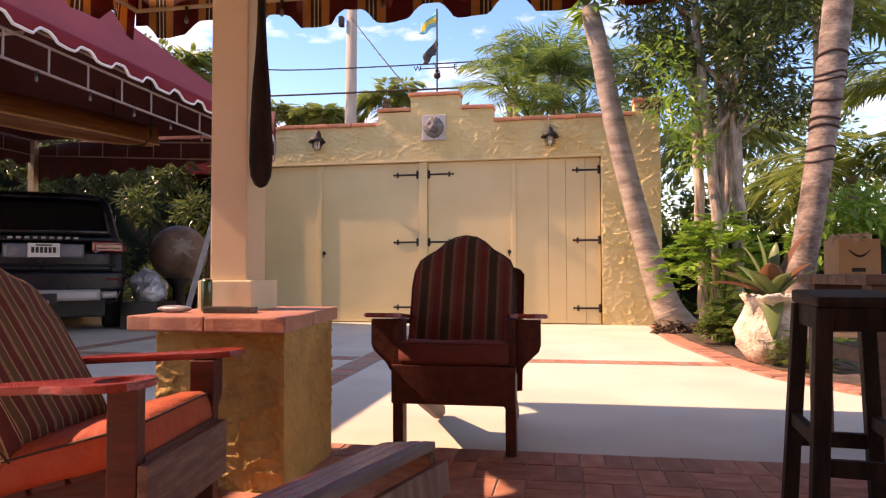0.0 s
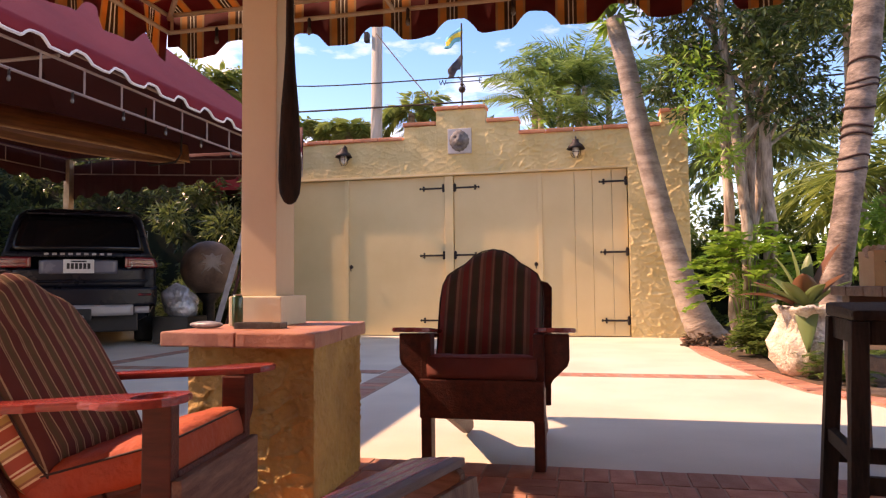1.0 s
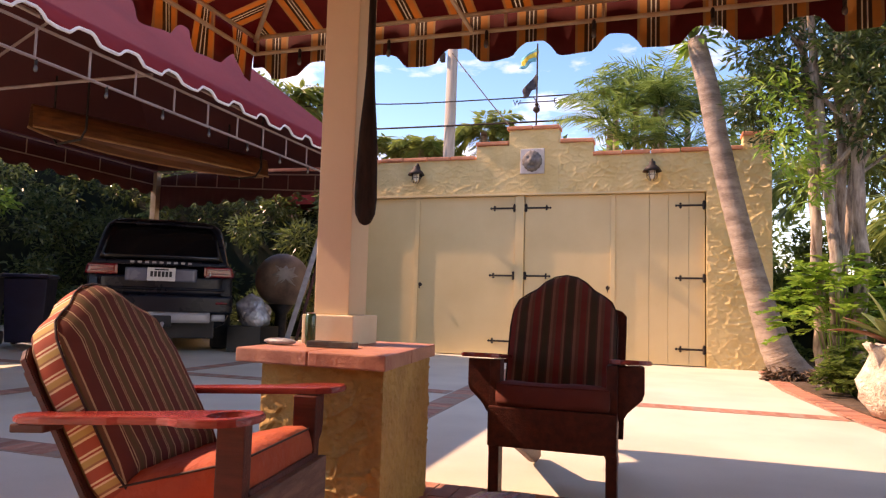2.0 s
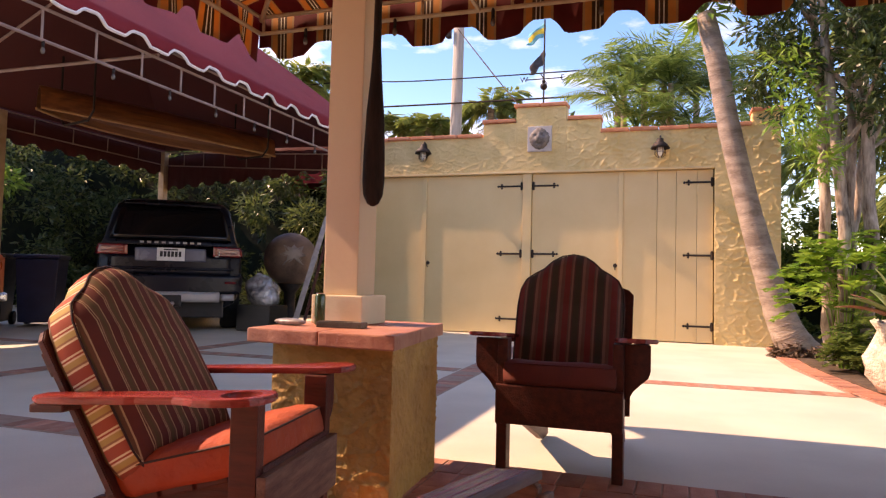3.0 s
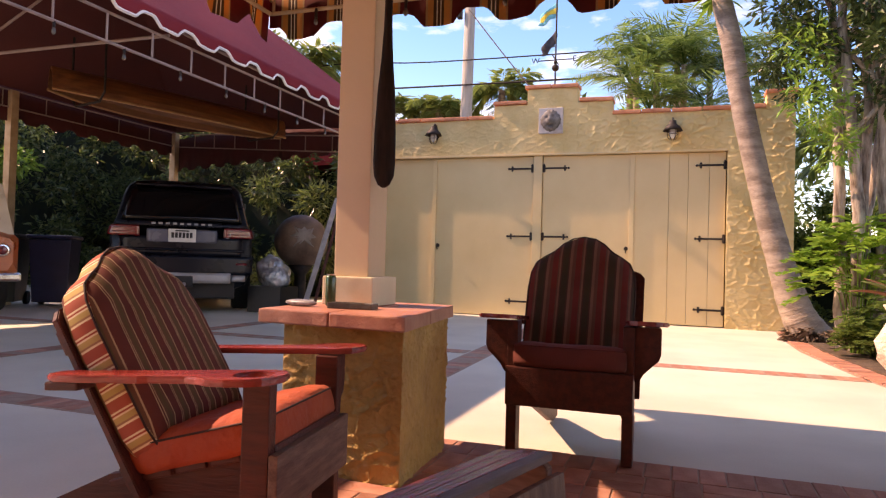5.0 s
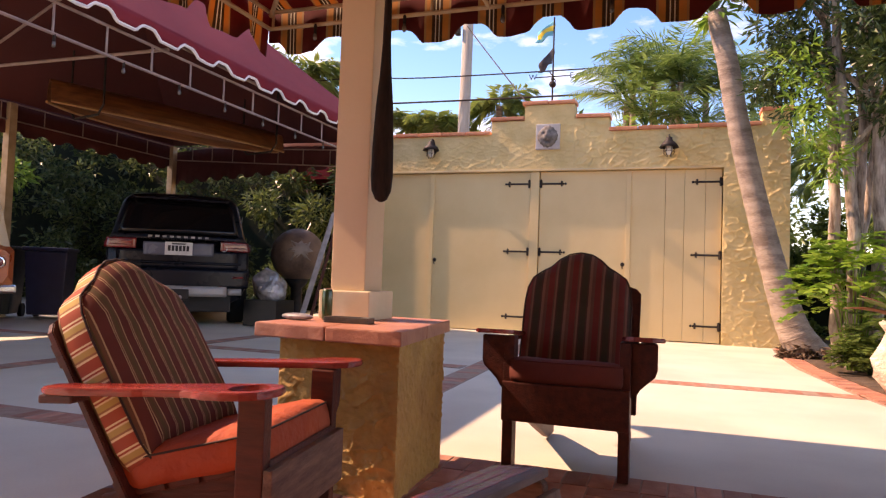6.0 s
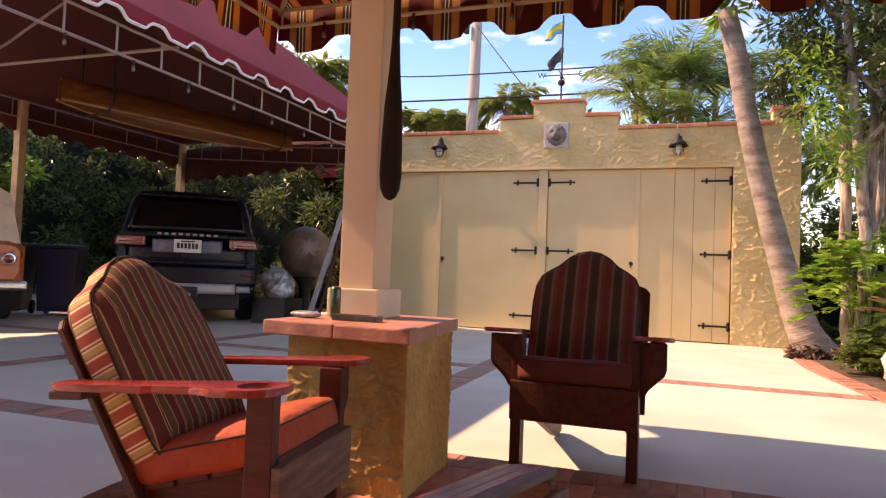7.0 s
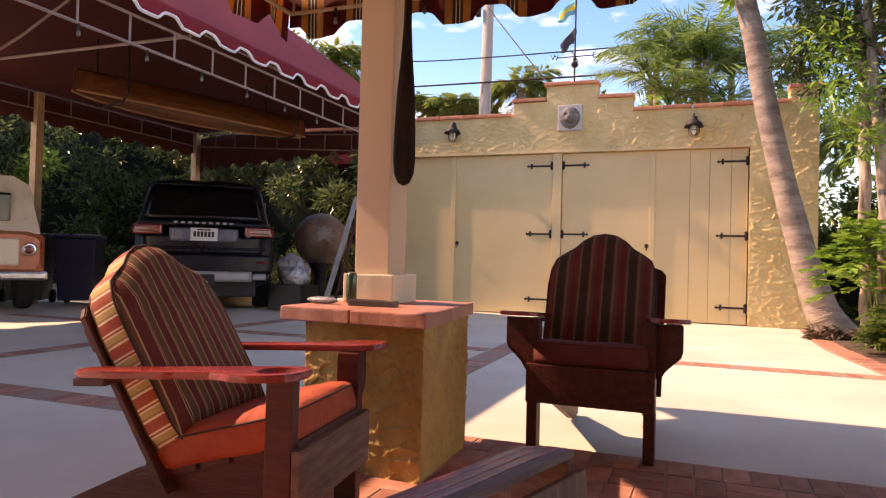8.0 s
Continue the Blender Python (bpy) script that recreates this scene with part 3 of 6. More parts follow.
for zz, nm in ((CAN_Z, "lower_rail"), (CAN_Z + 0.11, "upper_rail")):
    part(nm, tube([(CAN_X0, CAN_Y1, zz), (CAN_X1, CAN_Y1, zz)], 0.014), TUBE_TAN, canopy)
    part(nm, tube([(CAN_X0, CAN_Y0, zz), (CAN_X0, CAN_Y1, zz)], 0.014), TUBE_TAN, canopy)
for i in range(13):
    x = CAN_X0 + 0.02 + i * 0.56
    part("rail_spacer", tube([(x, CAN_Y1, CAN_Z), (x, CAN_Y1, CAN_Z + 0.11)], 0.010, 6), TUBE_TAN, canopy)
for i in range(9):
    y = CAN_Y1 - 0.45 - i * 0.6
    part("rail_spacer", tube([(CAN_X0, y, CAN_Z), (CAN_X0, y, CAN_Z + 0.11)], 0.010, 6), TUBE_TAN, canopy)
part("hip_rafter", tube([(CAN_X0, CAN_Y1, zt - 0.03), (r0, ym, RZ - 0.04)], 0.016), TUBE_TAN, canopy)
part("hip_rafter", tube([(CAN_X0, CAN_Y0, zt - 0.03), (r0, ym, RZ - 0.04)], 0.016), TUBE_TAN, canopy)
part("ridge_tube", tube([(r0, ym, RZ - 0.04), (r1, ym, RZ - 0.04)], 0.016), TUBE_TAN, canopy)
for x, xt in ((-1.12, -1.37), (1.6, 1.6)):
    part("rafter", tube([(x, CAN_Y1 - 0.01, CAN_Z + 0.0), (xt, 2.4, CAN_Z + 0.47)], 0.013), TUBE_TAN, canopy)
# house wall behind the camera that carries the awning
tagged(part("wall_south", box(-5.0, 5.2, -2.95, -2.65, 0, 3.2), STUCCO), "yellow stucco house wall behind the patio", "wall", kind="structure")

# ---- maroon carport ----
carport = thing("carport", "large maroon canvas carport with white scalloped edge on steel trusses", "carport", kind="structure")
CP_X, CP_Z, CP_Y0, CP_Y1, CW_X, CW_Z = -4.02, 2.65, 0.7, 9.0, -9.4, 2.95
CPW_Y1 = 10.8
valance("east_valance", (CP_X, CP_Y0, 0), (CP_X, CP_Y1, 0), CP_Z + 0.10, 0.13, 0.065, 0.46, MAROON, carport, trim=(WHITE_TRIM, 0.014), wave=0.006)


def carport_roof():
    bm = bmesh.new()
    zr = 4.95
    xm, ya, yb = -6.6, 2.6, 6.4
    pts = dict(a=(CP_X, CP_Y0, CP_Z + 0.10), b=(CP_X, CP_Y1, CP_Z + 0.10), c=(CW_X, CPW_Y1, CW_Z + 0.25), d=(CW_X, CP_Y0, CW_Z + 0.25), e=(xm, ya, zr), f=(xm, yb, zr))
    v = {k: bm.verts.new(p) for k, p in pts.items()}
    for q in ("abfe", "bcf", "cdef", "dae"):
        bm.faces.new([v[k] for k in q])
    bmesh.ops.subdivide_edges(bm, edges=bm.edges[:], cuts=6, use_grid_fill=True)
    bmesh.ops.recalc_face_normals(bm, faces=bm.faces)
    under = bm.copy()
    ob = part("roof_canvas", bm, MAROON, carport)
    # second skin just below the canvas, shade put into its darker colour
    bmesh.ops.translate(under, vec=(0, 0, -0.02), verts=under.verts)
    part("roof_underside", under, MAROON_SHADED, carport, "maroon canvas underside, coloured darker for shade")


carport_roof()

# far valances in the darkened maroon, their shade painted in too
valance("west_valance", (CW_X - 0.03, CP_Y0, 0), (CW_X - 0.03, CPW_Y1, 0), CW_Z + 0.25, 0.50, 0.06, 0.46, MAROON_SHADED, carport, wave=0.006)
valance("north_valance", (CP_X, CP_Y1 + 0.03, 0), (CW_X, CPW_Y1 + 0.03, 0), CW_Z + 0.10, 0.62, 0.06, 0.46, MAROON_SHADED, carport, wave=0.006)


def truss(a, b, drop, n, parent):
    """Two parallel tubes with uprights between."""
    a, b, dn = Vector(a), Vector(b), Vector((0, 0, -drop))
    part("top_chord", tube([a, b], 0.012, 6), TUBE_GREY, parent)
    part("bottom_chord", tube([a + dn, b + dn], 0.012, 6), TUBE_GREY, parent)
    for i in range(n + 1):
        p = a.lerp(b, i / n)
        part("upright", tube([p, p + dn], 0.009, 6), TUBE_GREY, parent)


truss((CP_X - 0.08, CP_Y0, CP_Z - 0.06), (CP_X - 0.08, CP_Y1, CP_Z - 0.06), 0.22, 18, carport)
truss((CW_X, CP_Y0, CW_Z + 0.2), (CW_X, CPW_Y1, CW_Z + 0.2), 0.25, 14, carport)
truss((CP_X, CP_Y1, CP_Z - 0.06), (CW_X, CPW_Y1, CW_Z + 0.2), 0.25, 9, carport)
for y in (1.2, 3.5, 6.0):
    if y == 3.5:
        part("cross_tie", tube([(CP_X - 0.08, 4.57, CP_Z - 0.03), (CW_X, 4.57, CP_Z - 0.03)], 0.015, 6), TUBE_GREY, carport)
    part("roof_bow", tube([(CP_X - 0.08, y, CP_Z + 0.02), (-5.2, y, 2.85 if y < 2 else 3.2), (-6.6, y, 3.3 if y < 2 else 4.1), (-8.0, y, 3.0 if y < 2 else 3.45), (CW_X, y, CW_Z)], 0.018, 6), TUBE_GREY, carport)
for x, y, z in [(CW_X, 10.75, CW_Z), (CW_X, 7.35, CW_Z), (CW_X, 1.0, CW_Z)]:
    part("post", box(x - 0.06, x + 0.06, y - 0.06, y + 0.06, 0, z + 0.2, 0.006), TUBE_TAN, carport)

# ---- garden chairs ----


def back_outline(w, h):
    """Bell-shaped chair back: straight sides, rounded shoulders, a raised crown."""
    pts = [(-w * 0.94, 0.0), (w * 0.94, 0.0), (w, h * 0.10), (w * 1.02, h * 0.60), (w * 0.99, h * 0.72), (w * 0.90, h * 0.80), (w * 0.74, h * 0.845), (w * 0.56, h * 0.885), (w * 0.40, h * 0.945), (w * 0.22, h * 0.985), (0, h)]
    return pts + [(-x, z) for x, z in pts[-2:1:-1]]


def cushion(outline, thick, bulge, mats, parent, name, label, centre):
    """A stuffed cushion over an outline in x, z; its face looks along +y, its rim is the second material."""
    bm = bmesh.new()
    cx, cz = centre
    rings = []
    for k, y in [(0.80, thick + bulge * 0.8), (0.93, thick + bulge * 0.25), (0.985, thick - 0.006), (1.0, thick - 0.016), (1.008, thick * 0.5), (1.0, 0.014), (0.97, 0.0)]:
        rings.append([bm.verts.new((cx + (x - cx) * k, y + 0.003 * math.sin(i * 1.9), cz + (z - cz) * k)) for i, (x, z) in enumerate(outline)])
    n = len(outline)
    for ri, (a, b) in enumerate(zip(rings, rings[1:])):
        for i in range(n):
            f = bm.faces.new((a[i], a[(i + 1) % n], b[(i + 1) % n], b[i]))
            f.material_index = 1 if 2 <= ri <= 4 else 0
    tip = bm.verts.new((cx, thick + bulge, cz))
    for i in range(n):
        bm.faces.new((rings[0][i], rings[0][(i + 1) % n], tip))
    bm.faces.new(rings[-1])
    bmesh.ops.recalc_face_normals(bm, faces=bm.faces)
    ob = part(name, bm, mats, parent, label, smooth=True)
    bm = bmesh.new()
    loop = [(x * 1.0, thick - 0.008, z) for x, z in outline]
    seat = name == "seat_cushion"
    add_tube(bm, loop + loop[:1], 0.003 if seat else 0.0034, 6, False)
    part("piping", bm, mats[0] if seat and mats[0] is not ORANGE_CLOTH else PIPING, ob, "corded piping", smooth=True)
    return ob


def garden_chair(at, turn, cloth, seat_cloth, label, cup, recline, pivot, arm_z, drop=0.0, arm_tilt=3.0, shift=0.0):
    """drop lowers the seat, shift moves the back cushion sideways."""
    ch = thing("garden_chair", label, "chair", at, turn, group="garden chairs")
    for s in (-1, 1):
        # front leg board, arm, and the curved bracket below it
        part("front_leg", box(s * 0.235 - 0.022, s * 0.235 + 0.022, -0.072, 0.0, 0, arm_z - 0.021, 0.004), RED_WOOD, ch)
        arm = [(-0.080, 0.07), (-0.062, 0.115), (-0.03, 0.133), (0.005, 0.138), (0.04, 0.130), (0.068, 0.108), (0.084, 0.07), (0.086, 0.02), (0.078, -0.03), (0.056, -0.065), (0.046, -0.10), (0.043, -0.20), (0.050, -0.225), (0.047, -0.40), (0.040, -0.47), (0.018, -0.50), (-0.035, -0.50), (-0.05, -0.45), (-0.055, -0.25), (-0.072, -0.05)]
        bm = bmesh.new()
        lo = [bm.verts.new((x * s, y, 0)) for x, y in arm]
        hi = [bm.verts.new((x * s, y, 0.018)) for x, y in arm]
        n = len(arm)
        for i in range(n):
            bm.faces.new((lo[i], lo[(i + 1) % n], hi[(i + 1) % n], hi[i]))
        hole = [(0.046 * math.cos(a), 0.055 + 0.046 * math.sin(a)) for a in (2 * math.pi * k / 24 for k in range(24))]
        if cup and s == cup:
            hl = [bm.verts.new((x, y, 0)) for x, y in hole]
            hh = [bm.verts.new((x, y, 0.018)) for x, y in hole]
            for i in range(24):
                bm.faces.new((hl[i], hh[i], hh[(i + 1) % 24], hl[(i + 1) % 24]))
            for out, inn in ((hi, hh), (lo, hl)):
                es = [bm.edges.get((out[i], out[(i + 1) % n])) for i in range(n)] + [bm.edges.get((inn[i], inn[(i + 1) % 24])) for i in range(24)]
                bmesh.ops.triangle_fill(bm, use_beauty=True, edges=es)
        else:
            bm.faces.new(hi)
            bm.faces.new(lo)
        bmesh.ops.recalc_face_normals(bm, faces=bm.faces)
        es = [e for e in bm.edges if len(e.link_faces) == 2 and e.calc_face_angle() > 1.2]
        bmesh.ops.bevel(bm, geom=es, offset=0.004, segments=2, affect="EDGES")
        a = part("armrest", bm, RED_ARM, ch, "glossy worn red armrest" + (" with a cup hole" if cup == s else ""))
        a.matrix_basis = pose(s * 0.30, -0.075, arm_z - 0.020, arm_tilt, 0, 0)
        part("arm_end_block", box(-0.034, 0.034, -0.495, -0.40, -0.022, -0.0005, 0.005), RED_WOOD, a)
        br = [(0, 0), (0.10, 0), (0.10, -0.105), (0.092, -0.13), (0.06, -0.16), (0.035, -0.185), (0.018, -0.215), (0, -0.22)]
        if cup != s:
            part("arm_bracket", plate([(x * s, z) for x, z in br], 0.03, bevel=0.003), RED_WOOD, ch).location = (s * 0.257, -0.055, arm_z - 0.022)
        # long side rail that runs down to the ground as the back foot
        rail = [(0.0, 0.36 - drop), (0.0, 0.24 - drop), (-0.60, 0.02), (-0.66, 0.0), (-0.80, 0.0), (-0.80, 0.03), (-0.45, 0.24 - drop * 0.6), (-0.30, 0.29 - drop)]
        part("side_rail", plate([(y, z) for y, z in rail], 0.028, pose(s * 0.196 + 0.014, -0.02, 0, 0, 0, 90)), RED_WOOD, ch)
    part("front_apron", box(-0.257, 0.257, 0.001, 0.026, 0.205 - drop, 0.365 - drop, 0.005), GREY_WOOD if cup else RED_WOOD, ch)
    for k in range(5):
        y = -0.04 - k * 0.095
        z = 0.368 - drop - k * 0.026
        sl = part("seat_slat", box(-0.222, 0.222, -0.043, 0.043, -0.02, 0.0, 0.004), RED_WOOD, ch)
        sl.matrix_basis = pose(0, y, z, 15)
    # reclined back: slats behind, cushion in front
    lean = pose(0, -0.342 if cup else -0.325, pivot, recline, 0, 0)
    tall = 0.60 if cup else 0.67
    full = back_outline(0.243, tall)
    for k in range(5):
        x0, x1 = -0.26 + k * 0.104, -0.26 + (k + 1) * 0.104 - 0.006
        xm = (x0 + x1) / 2
        h = tall + 0.005 + (0.02 if cup else 0) - 1.9 * xm * xm
        sl = [(x0, -0.01), (x1, -0.01), (x1, h - 0.035), (x1 - 0.02, h - 0.01), (xm, h), (x0 + 0.02, h - 0.01), (x0, h - 0.035)]
        s_ = part("back_slat", plate(sl, 0.02, bevel=0.003), RED_WOOD, ch)
        s_.matrix_basis = lean @ pose(0, -0.022, 0)
    for z in (0.02, 0.42):
        c = part("back_rail", box(-0.225, 0.225, -0.05, -0.022, z, z + 0.07, 0.004), RED_WOOD, ch)
        c.matrix_basis = lean
    c = cushion([(x, z) for x, z in full], 0.095 if cup else 0.075, 0.03, [cloth, SUNLIT_EDGE_CLOTH if cup else cloth], ch, "back_cushion", "striped bell-shaped back cushion", (0, tall * 0.54))
    c.matrix_basis = lean @ pose(shift, 0.0, 0.085 if cup else 0.06)
    sd = 0.415 if cup else 0.46
    so = [(-0.225, 0.0), (0.225, 0.0), (0.232, 0.05), (0.232, sd - 0.06), (0.22, sd), (-0.22, sd), (-0.232, sd - 0.06), (-0.232, 0.05)]
    den = []
    for (ax, az), (bx, bz) in zip(so, so[1:] + so[:1]):
        for k in range(4):
            den.append((ax + (bx - ax) * k / 4, az + (bz - az) * k / 4))
    q = cushion(den, 0.085 if cup else 0.09, 0.02, [seat_cloth, seat_cloth], ch, "seat_cushion", "plump seat cushion", (0, 0.23))
    q.matrix_basis = pose(0, 0.0 if cup else 0.03, 0.374 - drop, 105)
    return ch


DULL_RED_CLOTH = material("dull_red_canvas", (0.11, 0.020, 0.014), (0.16, 0.032, 0.02), 6, 0.85, 0.2, 300, fine=0.2)
garden_chair((-0.453, 2.815, 0.013), 180, WIDE_CLOTH, DULL_RED_CLOTH, "dark red wooden garden chair with a broadly striped back cushion", 0, 22, 0.225, 0.572, 0.0, 4.5, 0.022)
garden_chair((-0.994, 1.70, 0.013), -82, CUSHION_CLOTH, ORANGE_CLOTH, "red wooden garden chair with striped back and orange seat cushions", 1, 31, 0.172, 0.505, 0.062)

# greyed wood, the chair's shade on the last slat painted into its colour
SHADED_GREY_WOOD = material("shaded_greyed_wood", (0.09, 0.055, 0.052), (0.19, 0.13, 0.12), 6, 0.6, 0.4, 28, stretch=(6, 0.7, 6), fine=0.4)
# ---- slatted footrest ----
foot = thing("footrest", "low red and grey slatted wooden footrest on brick", "footrest", (-0.438, 1.40, -0.004), -16)
for s in (-1, 1):
    y = s * 0.30
    prof = [(-0.11, 0.297), (-0.02, 0.313), (0.034, 0.319), (0.046, 0.31), (0.046, 0.0), (0.0, 0.0), (-0.015, 0.20), (-0.07, 0.20), (-0.08, 0.0), (-0.12, 0.0), (-0.115, 0.28)]
    part("side_board", plate(prof, 0.028, pose(0, y - 0.014, 0), 0.003), GREY_WOOD, foot)
for x, z, ry, m in [(-0.094, 0.306, -8, RED_ARM), (-0.055, 0.312, -7, RED_ARM), (-0.016, 0.317, -6, RED_ARM), (0.023, 0.321, -3, SHADED_GREY_WOOD), (0.055, 0.280, 84, GREY_WOOD)]:
    b = part("slat", box(-0.018, 0.018 if m != GREY_WOOD else 0.06, -0.325, 0.325, 0, 0.02, 0.004), m, foot)
    b.matrix_basis = pose(x, 0, z, 0, ry, 0)

# ---- bar stool and side table with a box ----
stool = thing("bar_stool", "narrow black-stained wooden bar stool with a thick seat", "stool", (0.785, 2.124, 0.009), -6)
bm = box(-0.108, 0.108, -0.172, 0.172, 0.652, 0.697, 0.012)
for v in bm.verts:
    if v.co.z > 0.67:
        v.co.z -= 0.012 * max(0.0, 1 - (v.co.y / 0.2) ** 2) + 0.012 * (v.co.y < -0.15)
part("seat", bm, DARK_WOOD, stool)
for sx in (-1, 1):
    for sy in (-1, 1):
        bm = bmesh.new()
        add_box(bm, -0.021, 0.021, -0.023, 0.023, 0, 0.652, 0.004)
        for v in bm.verts:
            k = 1 - v.co.z / 0.65
            v.co.x += sx * (0.088 + 0.035 * k)
            v.co.y += sy * (0.142 + 0.045 * k)
        part("leg", bm, DARK_WOOD, stool)
for s in (-1, 1):
    part("side_stretcher", box(s * 0.107 - 0.012, s * 0.107 + 0.012, -0.145, 0.145, 0.28, 0.32, 0.003), DARK_WOOD, stool)
    part("end_stretcher", box(-0.09, 0.09, s * 0.172 - 0.012, s * 0.172 + 0.012, 0.215, 0.26, 0.003), DARK_WOOD, stool)
    part("end_apron", box(-0.07, 0.07, s * 0.142 - 0.01, s * 0.142 + 0.01, 0.59, 0.652, 0.003), DARK_WOOD, stool)
    part("side_apron", box(s * 0.09 - 0.009, s * 0.09 + 0.009, -0.122, 0.122, 0.59, 0.652, 0.003), DARK_WOOD, stool)

TABLE_WOOD = material("brown_table_wood", (0.10, 0.045, 0.028), (0.20, 0.10, 0.06), 6, 0.5, 0.3, 30, stretch=(0.8, 5, 5), fine=0.4)
bar = thing("bar_table", "dark brown wooden high table beside the stool", "table", (1.50, 3.12, 0.0), 6)
for k in range(4):
    part("top_plank", box(-0.44, 0.44, -0.30 + k * 0.15, -0.154 + k * 0.15, 0.705, 0.745, 0.005), TABLE_WOOD, bar)
for sx in (-1, 1):
    for sy in (-1, 1):
        part("leg", box(sx * 0.37 - 0.035, sx * 0.37 + 0.035, sy * 0.23 - 0.035, sy * 0.23 + 0.035, 0, 0.705, 0.004), TABLE_WOOD, bar)
    part("end_rail", box(sx * 0.37 - 0.02, sx * 0.37 + 0.02, -0.195, 0.195, 0.40, 0.46, 0.004), TABLE_WOOD, bar)
for sy in (-1, 1):
    part("top_rail", box(-0.33, 0.33, sy * 0.23 - 0.02, sy * 0.23 + 0.02, 0.62, 0.705, 0.004), TABLE_WOOD, bar)
CARD = material("cardboard", (0.46, 0.28, 0.14), (0.54, 0.35, 0.19), 6, 0.85, 0.1, 90)
carton = thing("cardboard_box", "open brown cardboard box with crumpled paper inside", "box", (1.165, 3.10, 0.745), 2)
carton.scale = (0.68, 0.75, 0.86)
part("front_panel", box(-0.115, 0.115, -0.10, -0.095, 0, 0.165, 0.001), CARD, carton)
part("back_panel", box(-0.115, 0.115, 0.095, 0.10, 0, 0.165, 0.001), CARD, carton)
for s in (-1, 1):
    part("side_panel", box(s * 0.1125 - 0.0025, s * 0.1125 + 0.0025, -0.095, 0.095, 0, 0.165, 0.001), CARD, carton)
part("bottom_panel", box(-0.11, 0.11, -0.095, 0.095, 0, 0.004), CARD, carton)
rng = random.Random(9)
bm = bmesh.new()
for k in range(26):
    x, y = rng.uniform(-0.10, 0.10), rng.uniform(-0.085, 0.085)
    r = bmesh.ops.create_icosphere(bm, subdivisions=1, radius=rng.uniform(0.02, 0.034), matrix=pose(x, y, 0.155 + rng.uniform(-0.01, 0.018)))
    for v in r["verts"]:
        v.co += Vector((rng.uniform(-1, 1), rng.uniform(-1, 1), rng.uniform(-1, 1))) * 0.008
part("paper_filling", bm, material("kraft_paper", (0.45, 0.33, 0.22), (0.62, 0.5, 0.36), 30, 0.9, 0.6, 80), carton, "crumpled kraft paper")
INK = material("dark_print", (0.03, 0.025, 0.02), (0.05, 0.04, 0.03), 10, 0.8, 0.0, 20)
bm = bmesh.new()
add_tube(bm, [(-0.06 + 0.12 * k / 12, -0.1025, 0.115 - 0.03 * math.sin(math.pi * k / 12)) for k in range(13)], [0.001 + 0.005 * math.sin(math.pi * k / 12 * 0.9 + 0.25) for k in range(13)], 6, True)
part("printed_curve", bm, INK, carton, "dark printed curve")
part("printed_mark", box(-0.045, 0.03, -0.1025, -0.1, 0.012, 0.03), INK, carton, "dark printed mark")

# ---- small things on the pedestal and the paddle on the pillar ----
GREEN_GLASS = material("dark_green_tin", (0.012, 0.05, 0.02), (0.03, 0.09, 0.035), 20, 0.25, 0.05, 40, spec=0.7)
can = thing("drink_can", "tall dark green drink can on red tiles", "can", (-1.345, 2.44, 0.613))
part("can_body", lathe([(0.017, 0.0), (0.021, 0.006), (0.021, 0.112), (0.018, 0.122), (0.017, 0.122)], 18), GREEN_GLASS, can, smooth=True)
part("can_rim", lathe([(0.017, 0.122), (0.018, 0.126), (0.015, 0.126), (0.014, 0.123)], 18), material("can_aluminium", (0.5, 0.5, 0.5), (0.6, 0.6, 0.6), 20, 0.3, 0.0, 20, metal=1.0), can)
ash = thing("ashtray", "flat dark slate ashtray tray on red tiles", "ashtray", (-1.205, 2.36, 0.613), 4)
for a in [(-0.09, 0.09, -0.035, 0.035, 0, 0.006), (-0.09, 0.09, -0.035, -0.029, 0.006, 0.022), (-0.09, 0.09, 0.029, 0.035, 0.006, 0.022), (-0.09, -0.084, -0.029, 0.029, 0.006, 0.022), (0.05, 0.09, -0.029, 0.029, 0.006, 0.022)]:
    part("tray_side", box(*a, 0.0015), material("slate_glaze", (0.05, 0.055, 0.05), (0.12, 0.12, 0.10), 20, 0.35, 0.1, 40) if a[4] == 0 else bpy.data.materials["slate_glaze"], ash)
pouch = thing("sunglasses_case", "grey folded sunglasses case on red tiles", "case", (-1.43, 2.36, 0.613), -8)
bm = bmesh.new()
bmesh.ops.create_uvsphere(bm, u_segments=20, v_segments=12, radius=1.0, matrix=Matrix.Diagonal((0.075, 0.03, 0.014, 1)))
bmesh.ops.translate(bm, vec=(0, 0, 0.013), verts=bm.verts)
part("case_shell", bm, material("grey_leatherette", (0.12, 0.11, 0.12), (0.34, 0.32, 0.33), 30, 0.4, 0.2, 60), pouch, smooth=True)

paddle = thing("canoe_paddle", "dark brown wooden canoe paddle hanging on the post", "paddle", (-1.172, 2.535, 0.0), 0)
bm = bmesh.new()
prof = [(0.013, 2.55), (0.015, 1.95), (0.017, 1.75), (0.024, 1.62), (0.036, 1.48), (0.043, 1.32), (0.045, 1.20), (0.040, 1.14), (0.024, 1.105), (0.008, 1.095)]
rings = []
for w, z in prof:
    rings.append([bm.verts.new((w * math.cos(a), (0.016 if z > 1.7 else 0.011) * math.sin(a), z)) for a in (2 * math.pi * k / 16 for k in range(16))])
for a, b in zip(rings, rings[1:]):
    for k in range(16):
        bm.faces.new((a[k], a[(k + 1) % 16], b[(k + 1) % 16], b[k]))
bm.faces.new(rings[0])
bm.faces.new(rings[-1][::-1])
bmesh.ops.recalc_face_normals(bm, faces=bm.faces)
